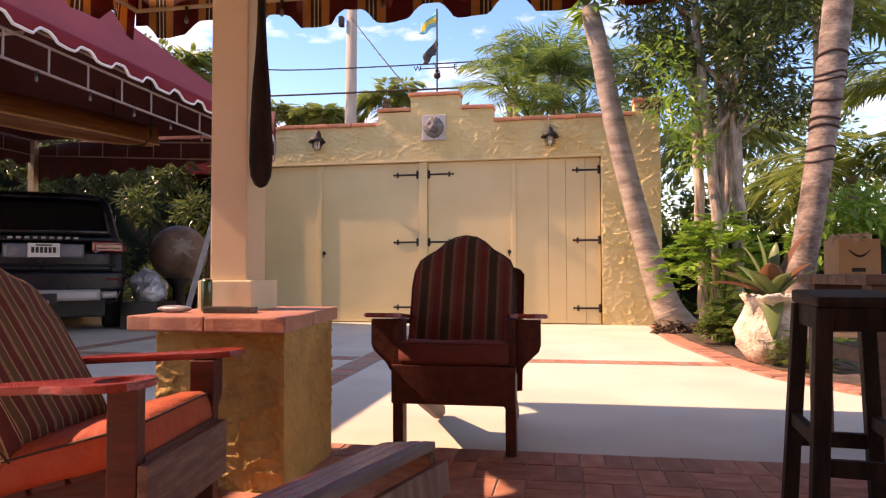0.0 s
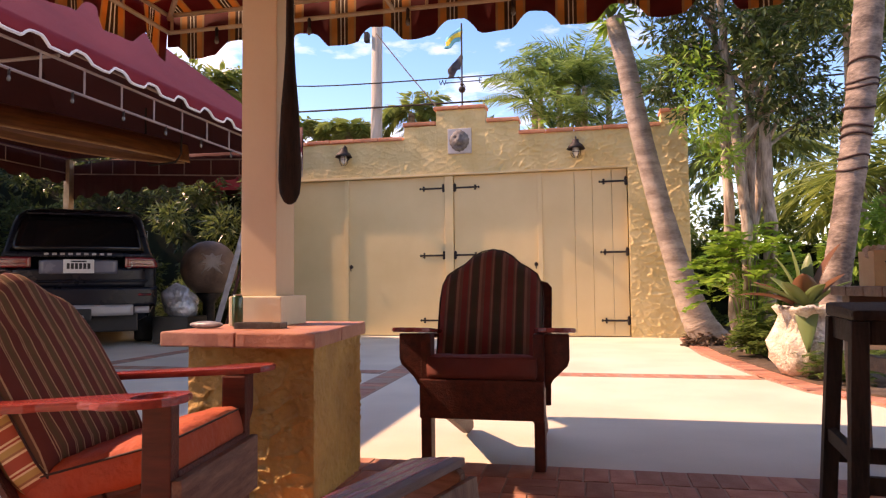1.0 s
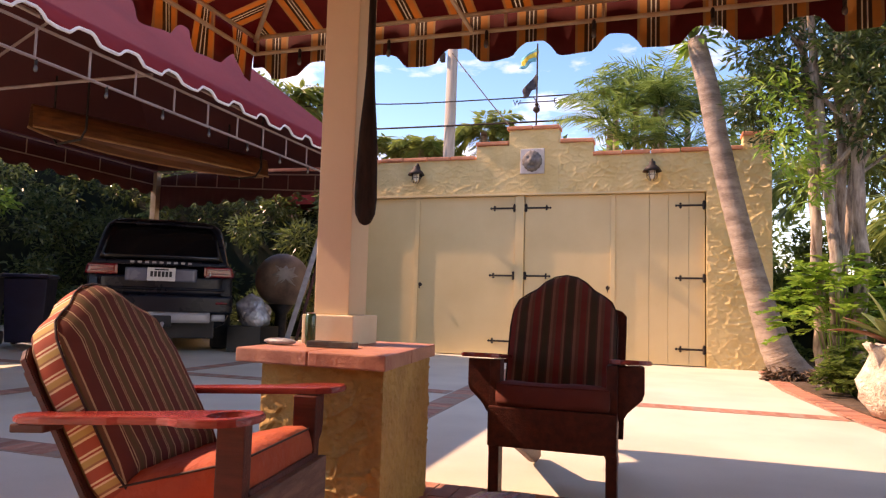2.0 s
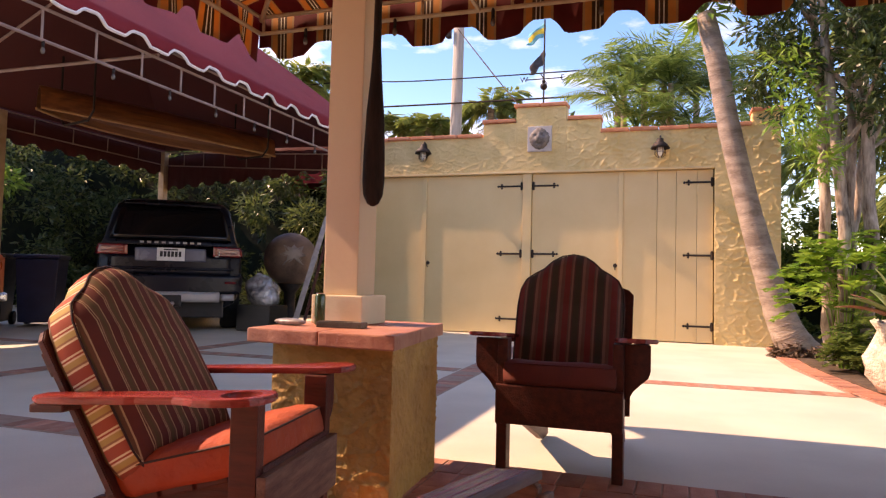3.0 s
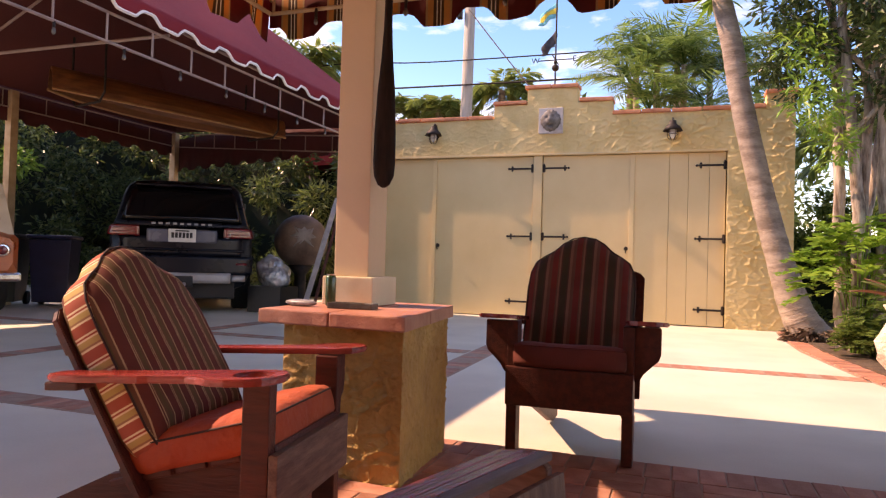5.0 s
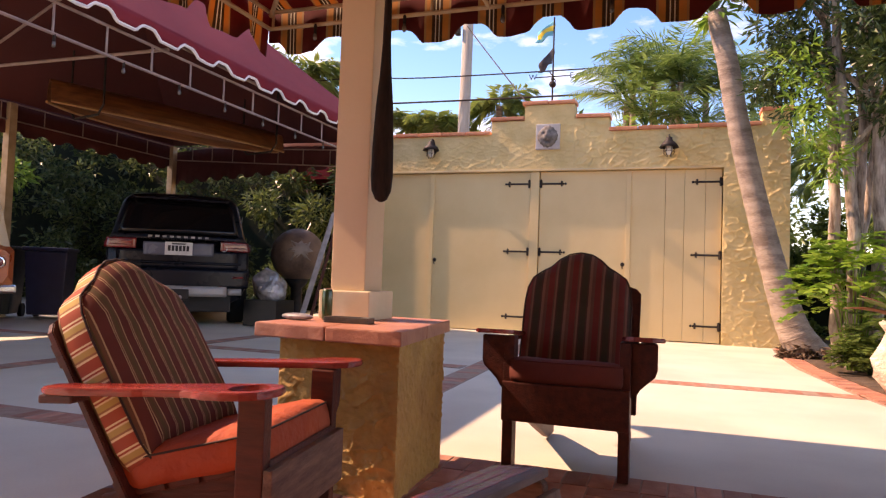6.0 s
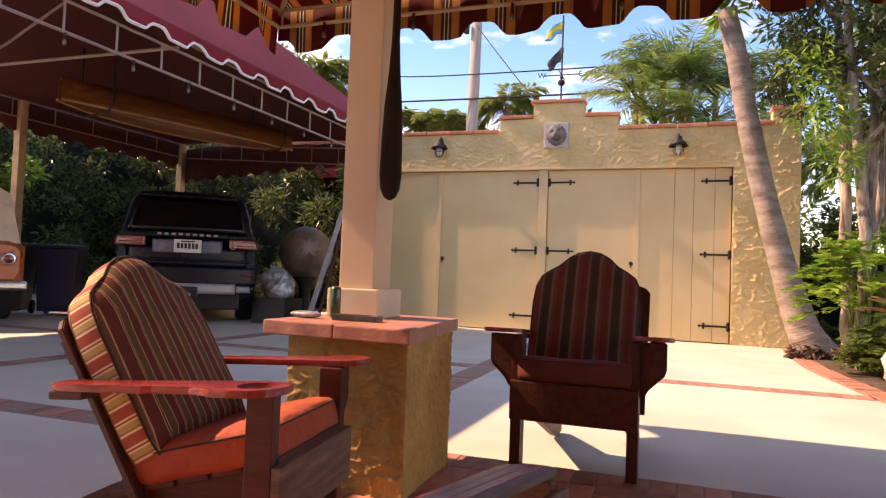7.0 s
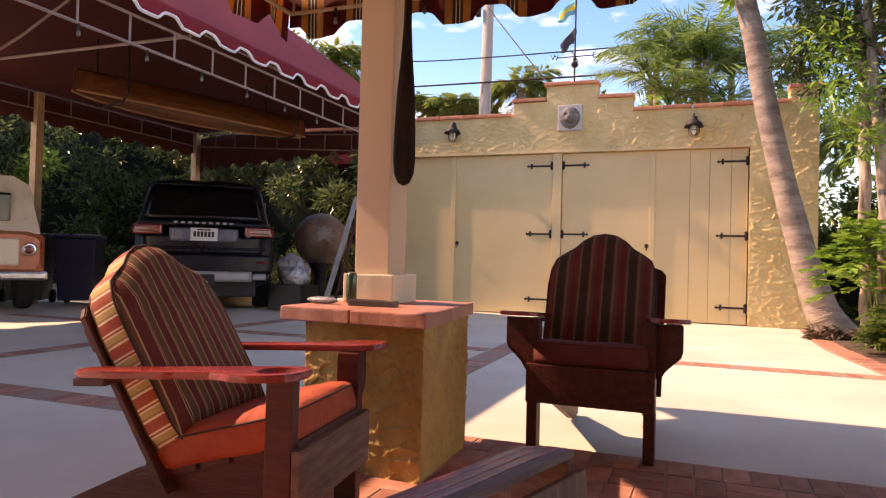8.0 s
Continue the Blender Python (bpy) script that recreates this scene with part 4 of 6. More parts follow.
part("paddle_blade", bm, DARK_WOOD, paddle, smooth=True).matrix_basis = pose(0, 0, 0, 0, 0, 25)

# ---- parked estate car ----
CAR_PAINT = material("black_car_paint", (0.006, 0.007, 0.012), (0.010, 0.012, 0.020), 3, 0.28, 0.0, 20, spec=0.3)
CAR_BLACK = material("black_car_plastic", (0.008, 0.008, 0.009), (0.014, 0.014, 0.015), 10, 0.5, 0.1, 60)
CAR_GLASS = material("tinted_car_glass", (0.004, 0.004, 0.005), (0.006, 0.006, 0.007), 3, 0.07, 0.0, 20, spec=0.45)
CAR_SILVER = material("silver_bumper_paint", (0.36, 0.35, 0.35), (0.42, 0.41, 0.41), 8, 0.4, 0.05, 60, metal=0.3)
LAMP_RED = material("red_lamp_glass", (0.16, 0.008, 0.012), (0.24, 0.015, 0.018), 20, 0.12, 0.1, 80, spec=0.8)
LAMP_CLEAR = material("clear_lamp_glass", (0.30, 0.10, 0.10), (0.38, 0.15, 0.15), 20, 0.12, 0.1, 80, spec=0.8)
PLATE_WHITE = material("number_plate", (0.62, 0.62, 0.60), (0.7, 0.7, 0.68), 10, 0.5, 0.0, 20)
RUBBER = material("tyre_rubber", (0.010, 0.010, 0.010), (0.02, 0.02, 0.02), 20, 0.85, 0.3, 80)
RIM = material("alloy_rim", (0.25, 0.25, 0.26), (0.35, 0.35, 0.36), 10, 0.35, 0.0, 20, metal=0.9)


def loft(sections, closed=True):
    """A skin through cross-sections, each a list of points."""
    bm = bmesh.new()
    rings = [[bm.verts.new(p) for p in s] for s in sections]
    n = len(rings[0])
    for a, b in zip(rings, rings[1:]):
        for k in range(n):
            bm.faces.new((a[k], a[(k + 1) % n], b[(k + 1) % n], b[k]))
    bm.faces.new(rings[0][::-1])
    bm.faces.new(rings[-1])
    bmesh.ops.recalc_face_normals(bm, faces=bm.faces)
    return bm


def wheel(parent, x, y, r, w, side):
    wh = part("wheel", lathe([(r * 0.60, -w / 2), (r * 0.92, -w / 2), (r, -w * 0.36), (r, w * 0.36), (r * 0.92, w / 2), (r * 0.60, w / 2)], 28), RUBBER, parent, smooth=True)
    wh.matrix_basis = pose(x, y, r, 0, 90, 0)
    rim = lathe([(r * 0.18, -w * 0.3), (r * 0.58, -w * 0.42), (r * 0.62, -w * 0.49), (r * 0.62, w * 0.49), (r * 0.58, w * 0.42), (r * 0.18, w * 0.3)], 20)
    part("rim", rim, RIM, wh, "grey alloy rim", smooth=True)


def rear_y(x, z):
    # how far forward the tail lies: bowed across, raked above the waist
    return 0.10 * (x / 0.93) ** 2 + max(0.0, z - 1.22) * 0.30 + max(0.0, z - 1.72) * 0.9


def tail_panel(name, parent, mat, half, z0, z1, off, label="", x0=None, thick=0.03, nx=16, nz=6):
    # a panel on the curve of the tail; half gives its half width at a height, x0 its inner edge on one side
    bm = bmesh.new()
    g = []
    for k in (off, off + thick):
        sheet_rows = []
        for j in range(nz + 1):
            z = z0 + (z1 - z0) * j / nz
            h = half(z)
            a = -h if x0 is None else x0
            sheet_rows.append([bm.verts.new((a + (h - a) * i / nx, rear_y(a + (h - a) * i / nx, z) + k, z)) for i in range(nx + 1)])
        g.append(sheet_rows)
    for j in range(nz):
        for i in range(nx):
            bm.faces.new((g[0][j][i], g[0][j][i + 1], g[0][j + 1][i + 1], g[0][j + 1][i]))
            bm.faces.new((g[1][j][i], g[1][j + 1][i], g[1][j + 1][i + 1], g[1][j][i + 1]))
    for j in range(nz):
        bm.faces.new((g[0][j][0], g[0][j + 1][0], g[1][j + 1][0], g[1][j][0]))
        bm.faces.new((g[0][j][nx], g[1][j][nx], g[1][j + 1][nx], g[0][j + 1][nx]))
    for i in range(nx):
        bm.faces.new((g[0][0][i], g[1][0][i], g[1][0][i + 1], g[0][0][i + 1]))
        bm.faces.new((g[0][nz][i], g[0][nz][i + 1], g[1][nz][i + 1], g[1][nz][i]))
    bmesh.ops.recalc_face_normals(bm, faces=bm.faces)
    bmesh.ops.bevel(bm, geom=[e for e in bm.edges if len(e.link_faces) == 2 and e.calc_face_angle() > 1.0], offset=0.007, segments=2, affect="EDGES")
    ob = part(name, bm, mat, parent, label, smooth=True)
    return ob


def estate_car(at, turn):
    car = thing("estate_car", "large black estate car parked under the carport, rear towards the patio", "car", at, turn)

    def section(y, grow, ztop, zlo=0.34, tail=1.0):
        half = [(0.74, zlo), (0.86, zlo + 0.06), (0.93, zlo + 0.22), (0.955, 0.80), (0.95, 1.02), (0.925, 1.18), (0.88, 1.30), (0.80, ztop - 0.22), (0.75, ztop - 0.10), (0.68, ztop - 0.035), (0.52, ztop - 0.005), (0.25, ztop)]
        pts = [(x * grow, y + tail * rear_y(x * grow, z), z) for x, z in half]
        return pts + [(-x, q, z) for x, q, z in pts[::-1]]
    part("body", loft([section(0.05, 0.95, 1.82), section(0.09, 0.985, 1.86), section(0.18, 1.0, 1.88), section(0.6, 1.0, 1.89, tail=0.5), section(1.2, 1.01, 1.90, tail=0), section(2.3, 1.01, 1.88, tail=0), section(3.0, 1.0, 1.78, tail=0)]), CAR_PAINT, car, smooth=True)
    bonnet = [[(x * k, y, z) for x, z in ((0.8, 0.34), (0.95, 0.6), (0.94, 0.95), (0.8, top), (0.4, top + 0.05))] + [(-x * k, y, z) for x, z in ((0.4, top + 0.05), (0.8, top), (0.94, 0.95), (0.95, 0.6), (0.8, 0.34))] for y, k, top in ((2.95, 1.0, 1.14), (4.4, 0.98, 1.06), (4.75, 0.9, 0.98), (4.9, 0.8, 0.9))]
    part("bonnet", loft(bonnet), CAR_PAINT, car, smooth=True)
    tail_panel("rear_window", car, CAR_GLASS, lambda z: 0.80 - (z - 1.26) * 0.26 - max(0.0, z - 1.62) ** 2 * 3, 1.27, 1.74, 0.022, "black tinted rear window")
    tail_panel("spoiler", car, CAR_PAINT, lambda z: 0.64, 1.77, 1.82, -0.08, thick=0.12, nz=2)
    tail_panel("tailgate_ledge", car, CAR_PAINT, lambda z: 0.86, 1.20, 1.265, -0.012, thick=0.05, nz=3)
    tail_panel("tailgate", car, CAR_PAINT, lambda z: 0.80, 0.80, 1.06, 0.012, thick=0.04)
    tail_panel("plate_recess", car, material("blue_grey_panel", (0.10, 0.11, 0.15), (0.14, 0.15, 0.20), 4, 0.25, 0.0, 20), lambda z: 0.46, 0.98, 1.16, 0.0, "grey-blue panel round the number plate", thick=0.05)
    pl = part("number_plate", box(-0.18, 0.18, -0.018, -0.004, 0.985, 1.165, 0.005), PLATE_WHITE, car, "white number plate with plain bars")
    for k in range(6):
        part("plate_bar", box(-0.14 + k * 0.048, -0.105 + k * 0.048, -0.022, -0.018, 1.04, 1.115), CAR_BLACK, pl)
    part("plate_bar", box(-0.09, 0.09, -0.022, -0.018, 1.13, 1.148), CAR_BLACK, pl)
    for k in range(9):
        part("tailgate_badge_bar", box(-0.40 + k * 0.092, -0.35 + k * 0.092, rear_y(-0.37 + k * 0.092, 1.23) - 0.02, rear_y(-0.37 + k * 0.092, 1.23) + 0.0, 1.222, 1.25, 0.002), CAR_SILVER, car, "silver badge bar")
    part("oval_badge", lathe([(0.0, 0), (0.05, 0.0), (0.045, 0.008), (0.0, 0.009)], 18), CAR_SILVER, car, "small silver oval badge").matrix_basis = pose(0.60, 0.042, 1.10, 90)
    tail_panel("body_crease", car, CAR_PAINT, lambda z: 0.84, 0.86, 0.90, -0.006, thick=0.04, nz=2)
    for s in (-1, 1):
        l = tail_panel("tail_light", car, LAMP_RED, lambda z: s * (0.955 - max(0.0, z - 1.1) * 0.3), 1.06, 1.20, -0.012, "red tail light", x0=s * 0.55, thick=0.06, nx=8)
        for z in (1.10, 1.155):
            tail_panel("lamp_strip", l, LAMP_CLEAR, lambda q: s * 0.90, z, z + 0.018, -0.02, x0=s * 0.60, thick=0.02, nx=8, nz=1)
        tail_panel("bumper_reflector", car, LAMP_RED, lambda z: s * 0.88, 0.68, 0.71, -0.10, x0=s * 0.72, thick=0.03, nx=4, nz=1)
        for y in (0.98, 3.9):
            wheel(car, s * 0.83, y, 0.385, 0.26, s)
        part("side_window", box(s * 0.845 - 0.012, s * 0.845 + 0.012, 0.7, 2.6, 1.30, 1.62, 0.01, pose(0, 0, 0)), CAR_GLASS, car)
        part("door_mirror", box(s * 1.02 - 0.10, s * 1.02 + 0.10, 2.85, 3.0, 1.12, 1.28, 0.04), CAR_PAINT, car)
    tail_panel("rear_bumper", car, CAR_PAINT, lambda z: 0.955 - max(0.0, 0.62 - z) * 0.25, 0.54, 0.80, -0.085, thick=0.25)
    tail_panel("bumper_skirt", car, CAR_SILVER, lambda z: 0.66, 0.42, 0.565, -0.10, "silver lower bumper trim", thick=0.10, nz=3)
    for s in (-1, 1):
        tail_panel("skirt_end", car, CAR_SILVER, lambda z: s * 0.86, 0.445, 0.535, -0.085, "silver bumper trim end", x0=s * 0.67, thick=0.1, nx=4, nz=2)
    part("tow_cover", box(-0.16, 0.16, -0.12, 0.05, 0.36, 0.52, 0.02), CAR_BLACK, car)
    part("tow_ball", lathe([(0.012, 0), (0.012, 0.05), (0.025, 0.065), (0.025, 0.09), (0.01, 0.105)], 12), CAR_SILVER, car).location = (0.05, -0.15, 0.33)
    part("underbody", box(-0.72, 0.72, 0.1, 4.5, 0.20, 0.45, 0.02), CAR_BLACK, car)
    return car


estate_car((-6.62, 7.78, 0.0), 38)

# ---- old two-tone van at the carport's near end ----
VAN_ORANGE = material("orange_van_paint", (0.50, 0.10, 0.03), (0.58, 0.14, 0.045), 5, 0.3, 0.0, 20, spec=0.7)
VAN_CREAM = material("cream_van_paint", (0.60, 0.52, 0.40), (0.66, 0.58, 0.46), 5, 0.3, 0.0, 20, spec=0.7)
CHROME = material("dull_chrome", (0.6, 0.6, 0.6), (0.7, 0.7, 0.7), 10, 0.18, 0.0, 20, metal=1.0)
van = thing("vintage_van", "vintage orange and cream panel van with chrome bumper, partly seen", "van", (-8.2, 5.6, 0.0), 0)


def van_section(y, w, zs):
    half = [(w * 0.93, zs[0]), (w, zs[0] + 0.1), (w, zs[1] - 0.05), (w - 0.05, zs[1]), (w - 0.18, zs[2])]
    return [(x, y, z) for x, z in half] + [(-x, y, z) for x, z in half[::-1]]


VL = pose(0, 0, 0, 0, 0, 62)
bm = loft([van_section(0.0, 0.72, (0.55, 0.95, 0.98)), van_section(0.14, 0.80, (0.42, 1.0, 1.04)), van_section(4.0, 0.80, (0.40, 1.0, 1.04))])
part("lower_body", bm, VAN_ORANGE, van, "orange lower body").matrix_basis = VL
bm = loft([[(x, 0.10 + (z - 1.0) * 0.22, z) for x, z in ((-0.74, 1.0), (0.74, 1.0), (0.62, 1.62), (0.45, 1.72), (-0.45, 1.72), (-0.62, 1.62))], [(x, 3.9, z) for x, z in ((-0.74, 1.0), (0.74, 1.0), (0.62, 1.62), (0.45, 1.74), (-0.45, 1.74), (-0.62, 1.62))]])
part("upper_body", bm, VAN_CREAM, van, "cream upper body and roof").matrix_basis = VL
part("rear_window", box(-0.42, 0.42, 0.13, 0.2, 1.12, 1.5, 0.03), CAR_GLASS, van).matrix_basis = VL
part("tailgate_panel", box(-0.50, 0.50, -0.02, 0.03, 0.6, 0.93, 0.02), VAN_CREAM, van, "cream tailgate panel").matrix_basis = VL
part("bumper", box(-0.80, 0.80, -0.12, -0.04, 0.42, 0.53, 0.03), CHROME, van, "chrome bumper").matrix_basis = VL
for s in (-1, 1):
    l = part("tail_light", lathe([(0.0, 0), (0.085, 0.0), (0.09, 0.02), (0.07, 0.05), (0.0, 0.06)], 18), CHROME, van, "round tail light")
    l.matrix_basis = VL @ pose(s * 0.60, 0.0, 0.80, 90)
    part("lens", lathe([(0.0, 0.05), (0.055, 0.055), (0.045, 0.075), (0.0, 0.08)], 14), LAMP_RED, l)
    for y in (0.9, 3.2):
        w = part("wheel", lathe([(0.19, -0.09), (0.29, -0.09), (0.32, -0.06), (0.32, 0.06), (0.29, 0.09), (0.19, 0.09)], 24), RUBBER, van, smooth=True)
        w.matrix_basis = VL @ pose(s * 0.70, y, 0.32, 0, 90, 0)
        part("rim", lathe([(0.05, -0.06), (0.19, -0.085), (0.19, 0.085), (0.05, 0.06)], 18), CHROME, w, "chrome hub")

# ---- things stored by the carport ----
BIN_GREEN = material("dark_bin_plastic", (0.008, 0.011, 0.010), (0.014, 0.018, 0.016), 8, 0.45, 0.05, 40)
BIN_BLUE = material("blue_bin_plastic", (0.008, 0.012, 0.045), (0.012, 0.018, 0.06), 8, 0.45, 0.05, 40)
for x, y, m, nm in [(-10.0, 6.95, BIN_GREEN, "black"), (-9.45, 7.35, BIN_GREEN, "black"), (-8.9, 7.75, BIN_BLUE, "blue")]:
    b = thing("wheeled_bin", nm + " plastic wheeled rubbish bin by the hedge", "bin", (x, y, 0), 35, group="rubbish bins")
    bm = bmesh.new()
    add_box(bm, -0.28, 0.28, -0.32, 0.32, 0.06, 0.98, 0.02)
    for v in bm.verts:
        k = 0.82 + 0.18 * v.co.z
        v.co.x, v.co.y = v.co.x * k, v.co.y * k
    part("bin_body", bm, m, b)
    part("bin_lid", box(-0.30, 0.30, -0.36, 0.34, 0.985, 1.04, 0.02), m, b)
    for s in (-1, 1):
        part("bin_wheel", lathe([(0.02, -0.03), (0.1, -0.03), (0.1, 0.03), (0.02, 0.03)], 14), RUBBER, b).matrix_basis = pose(s * 0.24, 0.27, 0.1, 0, 90, 0)

buoy = thing("mooring_buoy", "large weathered brown round metal buoy on a stand", "buoy", (-5.80, 9.55, 0.0))
bm = bmesh.new()
bmesh.ops.create_uvsphere(bm, u_segments=32, v_segments=20, radius=0.42)
part("buoy_ball", bm, material("brown_buoy_paint", (0.10, 0.055, 0.035), (0.26, 0.16, 0.11), 3, 0.6, 0.2, 30), buoy, smooth=True).location = (0, 0, 1.08)
part("buoy_stand", lathe([(0.20, 0), (0.20, 0.05), (0.09, 0.1), (0.09, 0.55), (0.2, 0.70)], 18), IRON, buoy, smooth=True)
# a pale leaf-shaped mark that hugs the ball
bm = bmesh.new()
rays = [0.16, 0.11, 0.24, 0.12, 0.20, 0.09, 0.22, 0.10, 0.05, 0.10, 0.22, 0.09, 0.20, 0.12, 0.24, 0.11]
rim = []
for k, r in enumerate(rays):
    a = math.pi / 2 + 2 * math.pi * k / len(rays)
    rim.append([bm.verts.new(Vector((0.05 + f * r * math.cos(a), -0.36, 0.06 + f * r * math.sin(a))).normalized() * 0.424) for f in (1.0, 0.5)])
hub = bm.verts.new(Vector((0.05, -0.36, 0.06)).normalized() * 0.424)
for k in range(len(rim)):
    p, q = rim[k], rim[(k + 1) % len(rim)]
    bm.faces.new((p[0], q[0], q[1], p[1]))
    bm.faces.new((p[1], q[1], hub))
bmesh.ops.recalc_face_normals(bm, faces=bm.faces)
mark = part("pale_leaf_mark", bm, material("pale_mark_tone", (0.24, 0.19, 0.16), (0.34, 0.28, 0.24), 9, 0.6, 0.2, 40), buoy, "pale leaf-shaped mark", smooth=True)
mark.matrix_basis = pose(0, 0, 1.08, 0, 0, 30)
mark.modifiers.new("thick", "SOLIDIFY").thickness = 0.003
ALU = material("aluminium_ladder", (0.24, 0.25, 0.27), (0.36, 0.36, 0.38), 10, 0.4, 0.0, 20, metal=0.8)
ladder = thing("ladder", "aluminium ladder leaning by the carport's end", "ladder", (-5.308, 8.824, 0.0), 121)
LT = pose(0, 0, 0, 15, 0, 0)
for s in (-1, 1):
    part("stile", box(s * 0.19 - 0.014, s * 0.19 + 0.014, -0.035, 0.035, 0.01, 1.75, 0.004), ALU, ladder).matrix_basis = LT
for k in range(6):
    part("rung", tube([(-0.18, 0, 0.2 + k * 0.28), (0.18, 0, 0.2 + k * 0.28)], 0.014), ALU, ladder).matrix_basis = LT
board = thing("timber_board", "long red-brown timber board leaning beside a ladder", "board", (-5.20, 8.92, 0.0), 121)
part("plank", box(-0.10, 0.10, -0.02, 0.02, 0.006, 1.85, 0.004), RED_WOOD, board).matrix_basis = pose(0, 0, 0, 13, 0, 0)
sheet = thing("folded_tarpaulin", "crumpled silver plastic sheet heaped on a crate", "tarpaulin", (-5.83, 8.85, 0.0))
bm = bmesh.new()
bmesh.ops.create_icosphere(bm, subdivisions=4, radius=0.21)
for v in bm.verts:
    p = v.co
    n = noise.noise(p * 6) * 0.08 + abs(noise.noise(p * 12)) * 0.03
    v.co = Vector((p.x * (1.25 - 1.3 * p.z), p.y * 0.9, p.z * 1.15)) + p.normalized() * n
part("sheet", bm, material("silver_sheet", (0.30, 0.30, 0.30), (0.55, 0.55, 0.55), 10, 0.22, 0.3, 20, metal=0.4), sheet).location = (0, 0, 0.58)
part("crate", box(-0.28, 0.28, -0.24, 0.24, 0, 0.38, 0.01), CAR_BLACK, sheet)

CANOE_WOOD = material("varnished_canoe_wood", (0.13, 0.042, 0.014), (0.25, 0.09, 0.03), 3, 0.4, 0.15, 30, stretch=(8, 0.6, 8), fine=0.4)
canoe = thing("canoe", "varnished cedar canoe slung upside down under the carport roof", "canoe", (-5.95, 6.95, 2.49), -16)
secs = []
for i in range(21):
    t = i / 20
    y = -1.6 + 3.2 * t
    k = max(0.03, math.sin(math.pi * t)) ** 0.55
    zb = 0.06 * (1 - k) - 0.02
    ring = [(0.34 * k * math.cos(a), y, zb + 0.31 * (0.75 + 0.25 * k) * math.sin(a)) for a in (math.pi * j / 12 for j in range(13))]
    secs.append(ring + [(x * 0.95, y, zb + (z - zb) * 0.94) for x, y, z in ring[::-1]])
part("hull", loft(secs), CANOE_WOOD, canoe, smooth=False)
for s in (-1, 1):
    part("gunwale", tube([(s * abs(q[0][0]), q[0][1], q[0][2]) for q in secs], 0.016, 6), material("pale_gunwale_wood", (0.30, 0.14, 0.05), (0.42, 0.22, 0.09), 6, 0.45, 0.1, 30), canoe, "pale wooden gunwale")
for y in (-1.2, 1.2):
    part("sling_strap", tube([(-0.35, y, 0.75), (-0.355, y, 0.05), (-0.25, y, -0.05), (0.25, y, -0.05), (0.355, y, 0.05), (0.35, y, 0.75)], 0.014, 6), IRON, canoe)

SMOKED_GLASS = material("smoked_bulb_glass", (0.10, 0.09, 0.08), (0.16, 0.14, 0.12), 20, 0.15, 0.0, 20)
# ---- string of festoon bulbs along both awnings ----
for i in range(11):
    x = CAN_X0 + 0.35 + i * 0.62
    fb = thing("festoon_bulb", "small clear bulb in a black socket on the awning rail", "bulb", (x, CAN_Y1 - 0.02, CAN_Z - 0.015), group="festoon bulbs")
    part("socket", lathe([(0.010, -0.045), (0.011, 0.0), (0.006, 0.012)], 8), IRON, fb)
    part("bulb", lathe([(0.004, -0.095), (0.012, -0.088), (0.015, -0.075), (0.011, -0.05)], 12), SMOKED_GLASS, fb, smooth=True)
for i in range(12):
    y = 1.0 + i * 0.62
    fb = thing("festoon_bulb", "small clear bulb in a black socket under carport edge", "bulb", (CP_X - 0.08, y, CP_Z - 0.28), group="festoon bulbs")
    part("socket", lathe([(0.010, -0.045), (0.011, 0.0), (0.006, 0.012)], 8), IRON, fb)
    part("bulb", lathe([(0.004, -0.095), (0.012, -0.088), (0.015, -0.075), (0.011, -0.05)], 12), SMOKED_GLASS, fb, smooth=True)

# ---- planting helpers ----


def mesh_part(name, verts, faces, mat, parent=None, label="", smooth=False):
    me = bpy.data.meshes.new(name)
    me.from_pydata(verts, [], faces)
    for m in (mat if isinstance(mat, (list, tuple)) else [mat]):
        me.materials.append(m)
    if smooth:
        me.shade_smooth()
    ob = new(name, me)
    if parent:
        ob.parent = parent
    if label:
        ob["label"] = label
    return ob


def leaf(V, F, p, way, length, width, up=None, fold=0.25):
    """One folded pointed leaf from p along way."""
    way = way.normalized()
    side = way.cross(up or Vector((0, 0, 1)))
    if side.length < 0.01:
        side = Vector((1, 0, 0))
    side.normalize()
    nrm = side.cross(way)
    i = len(V)
    mid = p + way * length * 0.45
    V += [p, mid + side * width / 2 + nrm * width * fold, p + way * length, mid - side * width / 2 + nrm * width * fold]
    F += [(i, i + 1, i + 2), (i, i + 2, i + 3)]


def leaf_cloud(rng, clumps, count, length, width, spread=1.0):
    """Leaves scattered over the shells of many clumps: (centre, radii)."""
    V, F = [], []
    weights = [c[1][0] * c[1][1] + c[1][0] * c[1][2] for c in clumps]
    for c, r in rng.choices(clumps, weights, k=count):
        d = Vector((rng.gauss(0, 1), rng.gauss(0, 1), rng.gauss(0, 1))).normalized()
        k = rng.random() ** 0.4
        p = Vector(c) + Vector((d.x * r[0], d.y * r[1], d.z * r[2])) * k
        w = d * spread + Vector((rng.uniform(-1, 1), rng.uniform(-1, 1), rng.uniform(-1, 0.6)))
        L = length * rng.uniform(0.6, 1.3)
        leaf(V, F, p, w, L, width * rng.uniform(0.7, 1.2), Vector((rng.uniform(-1, 1), rng.uniform(-1, 1), 1)))
    return V, F


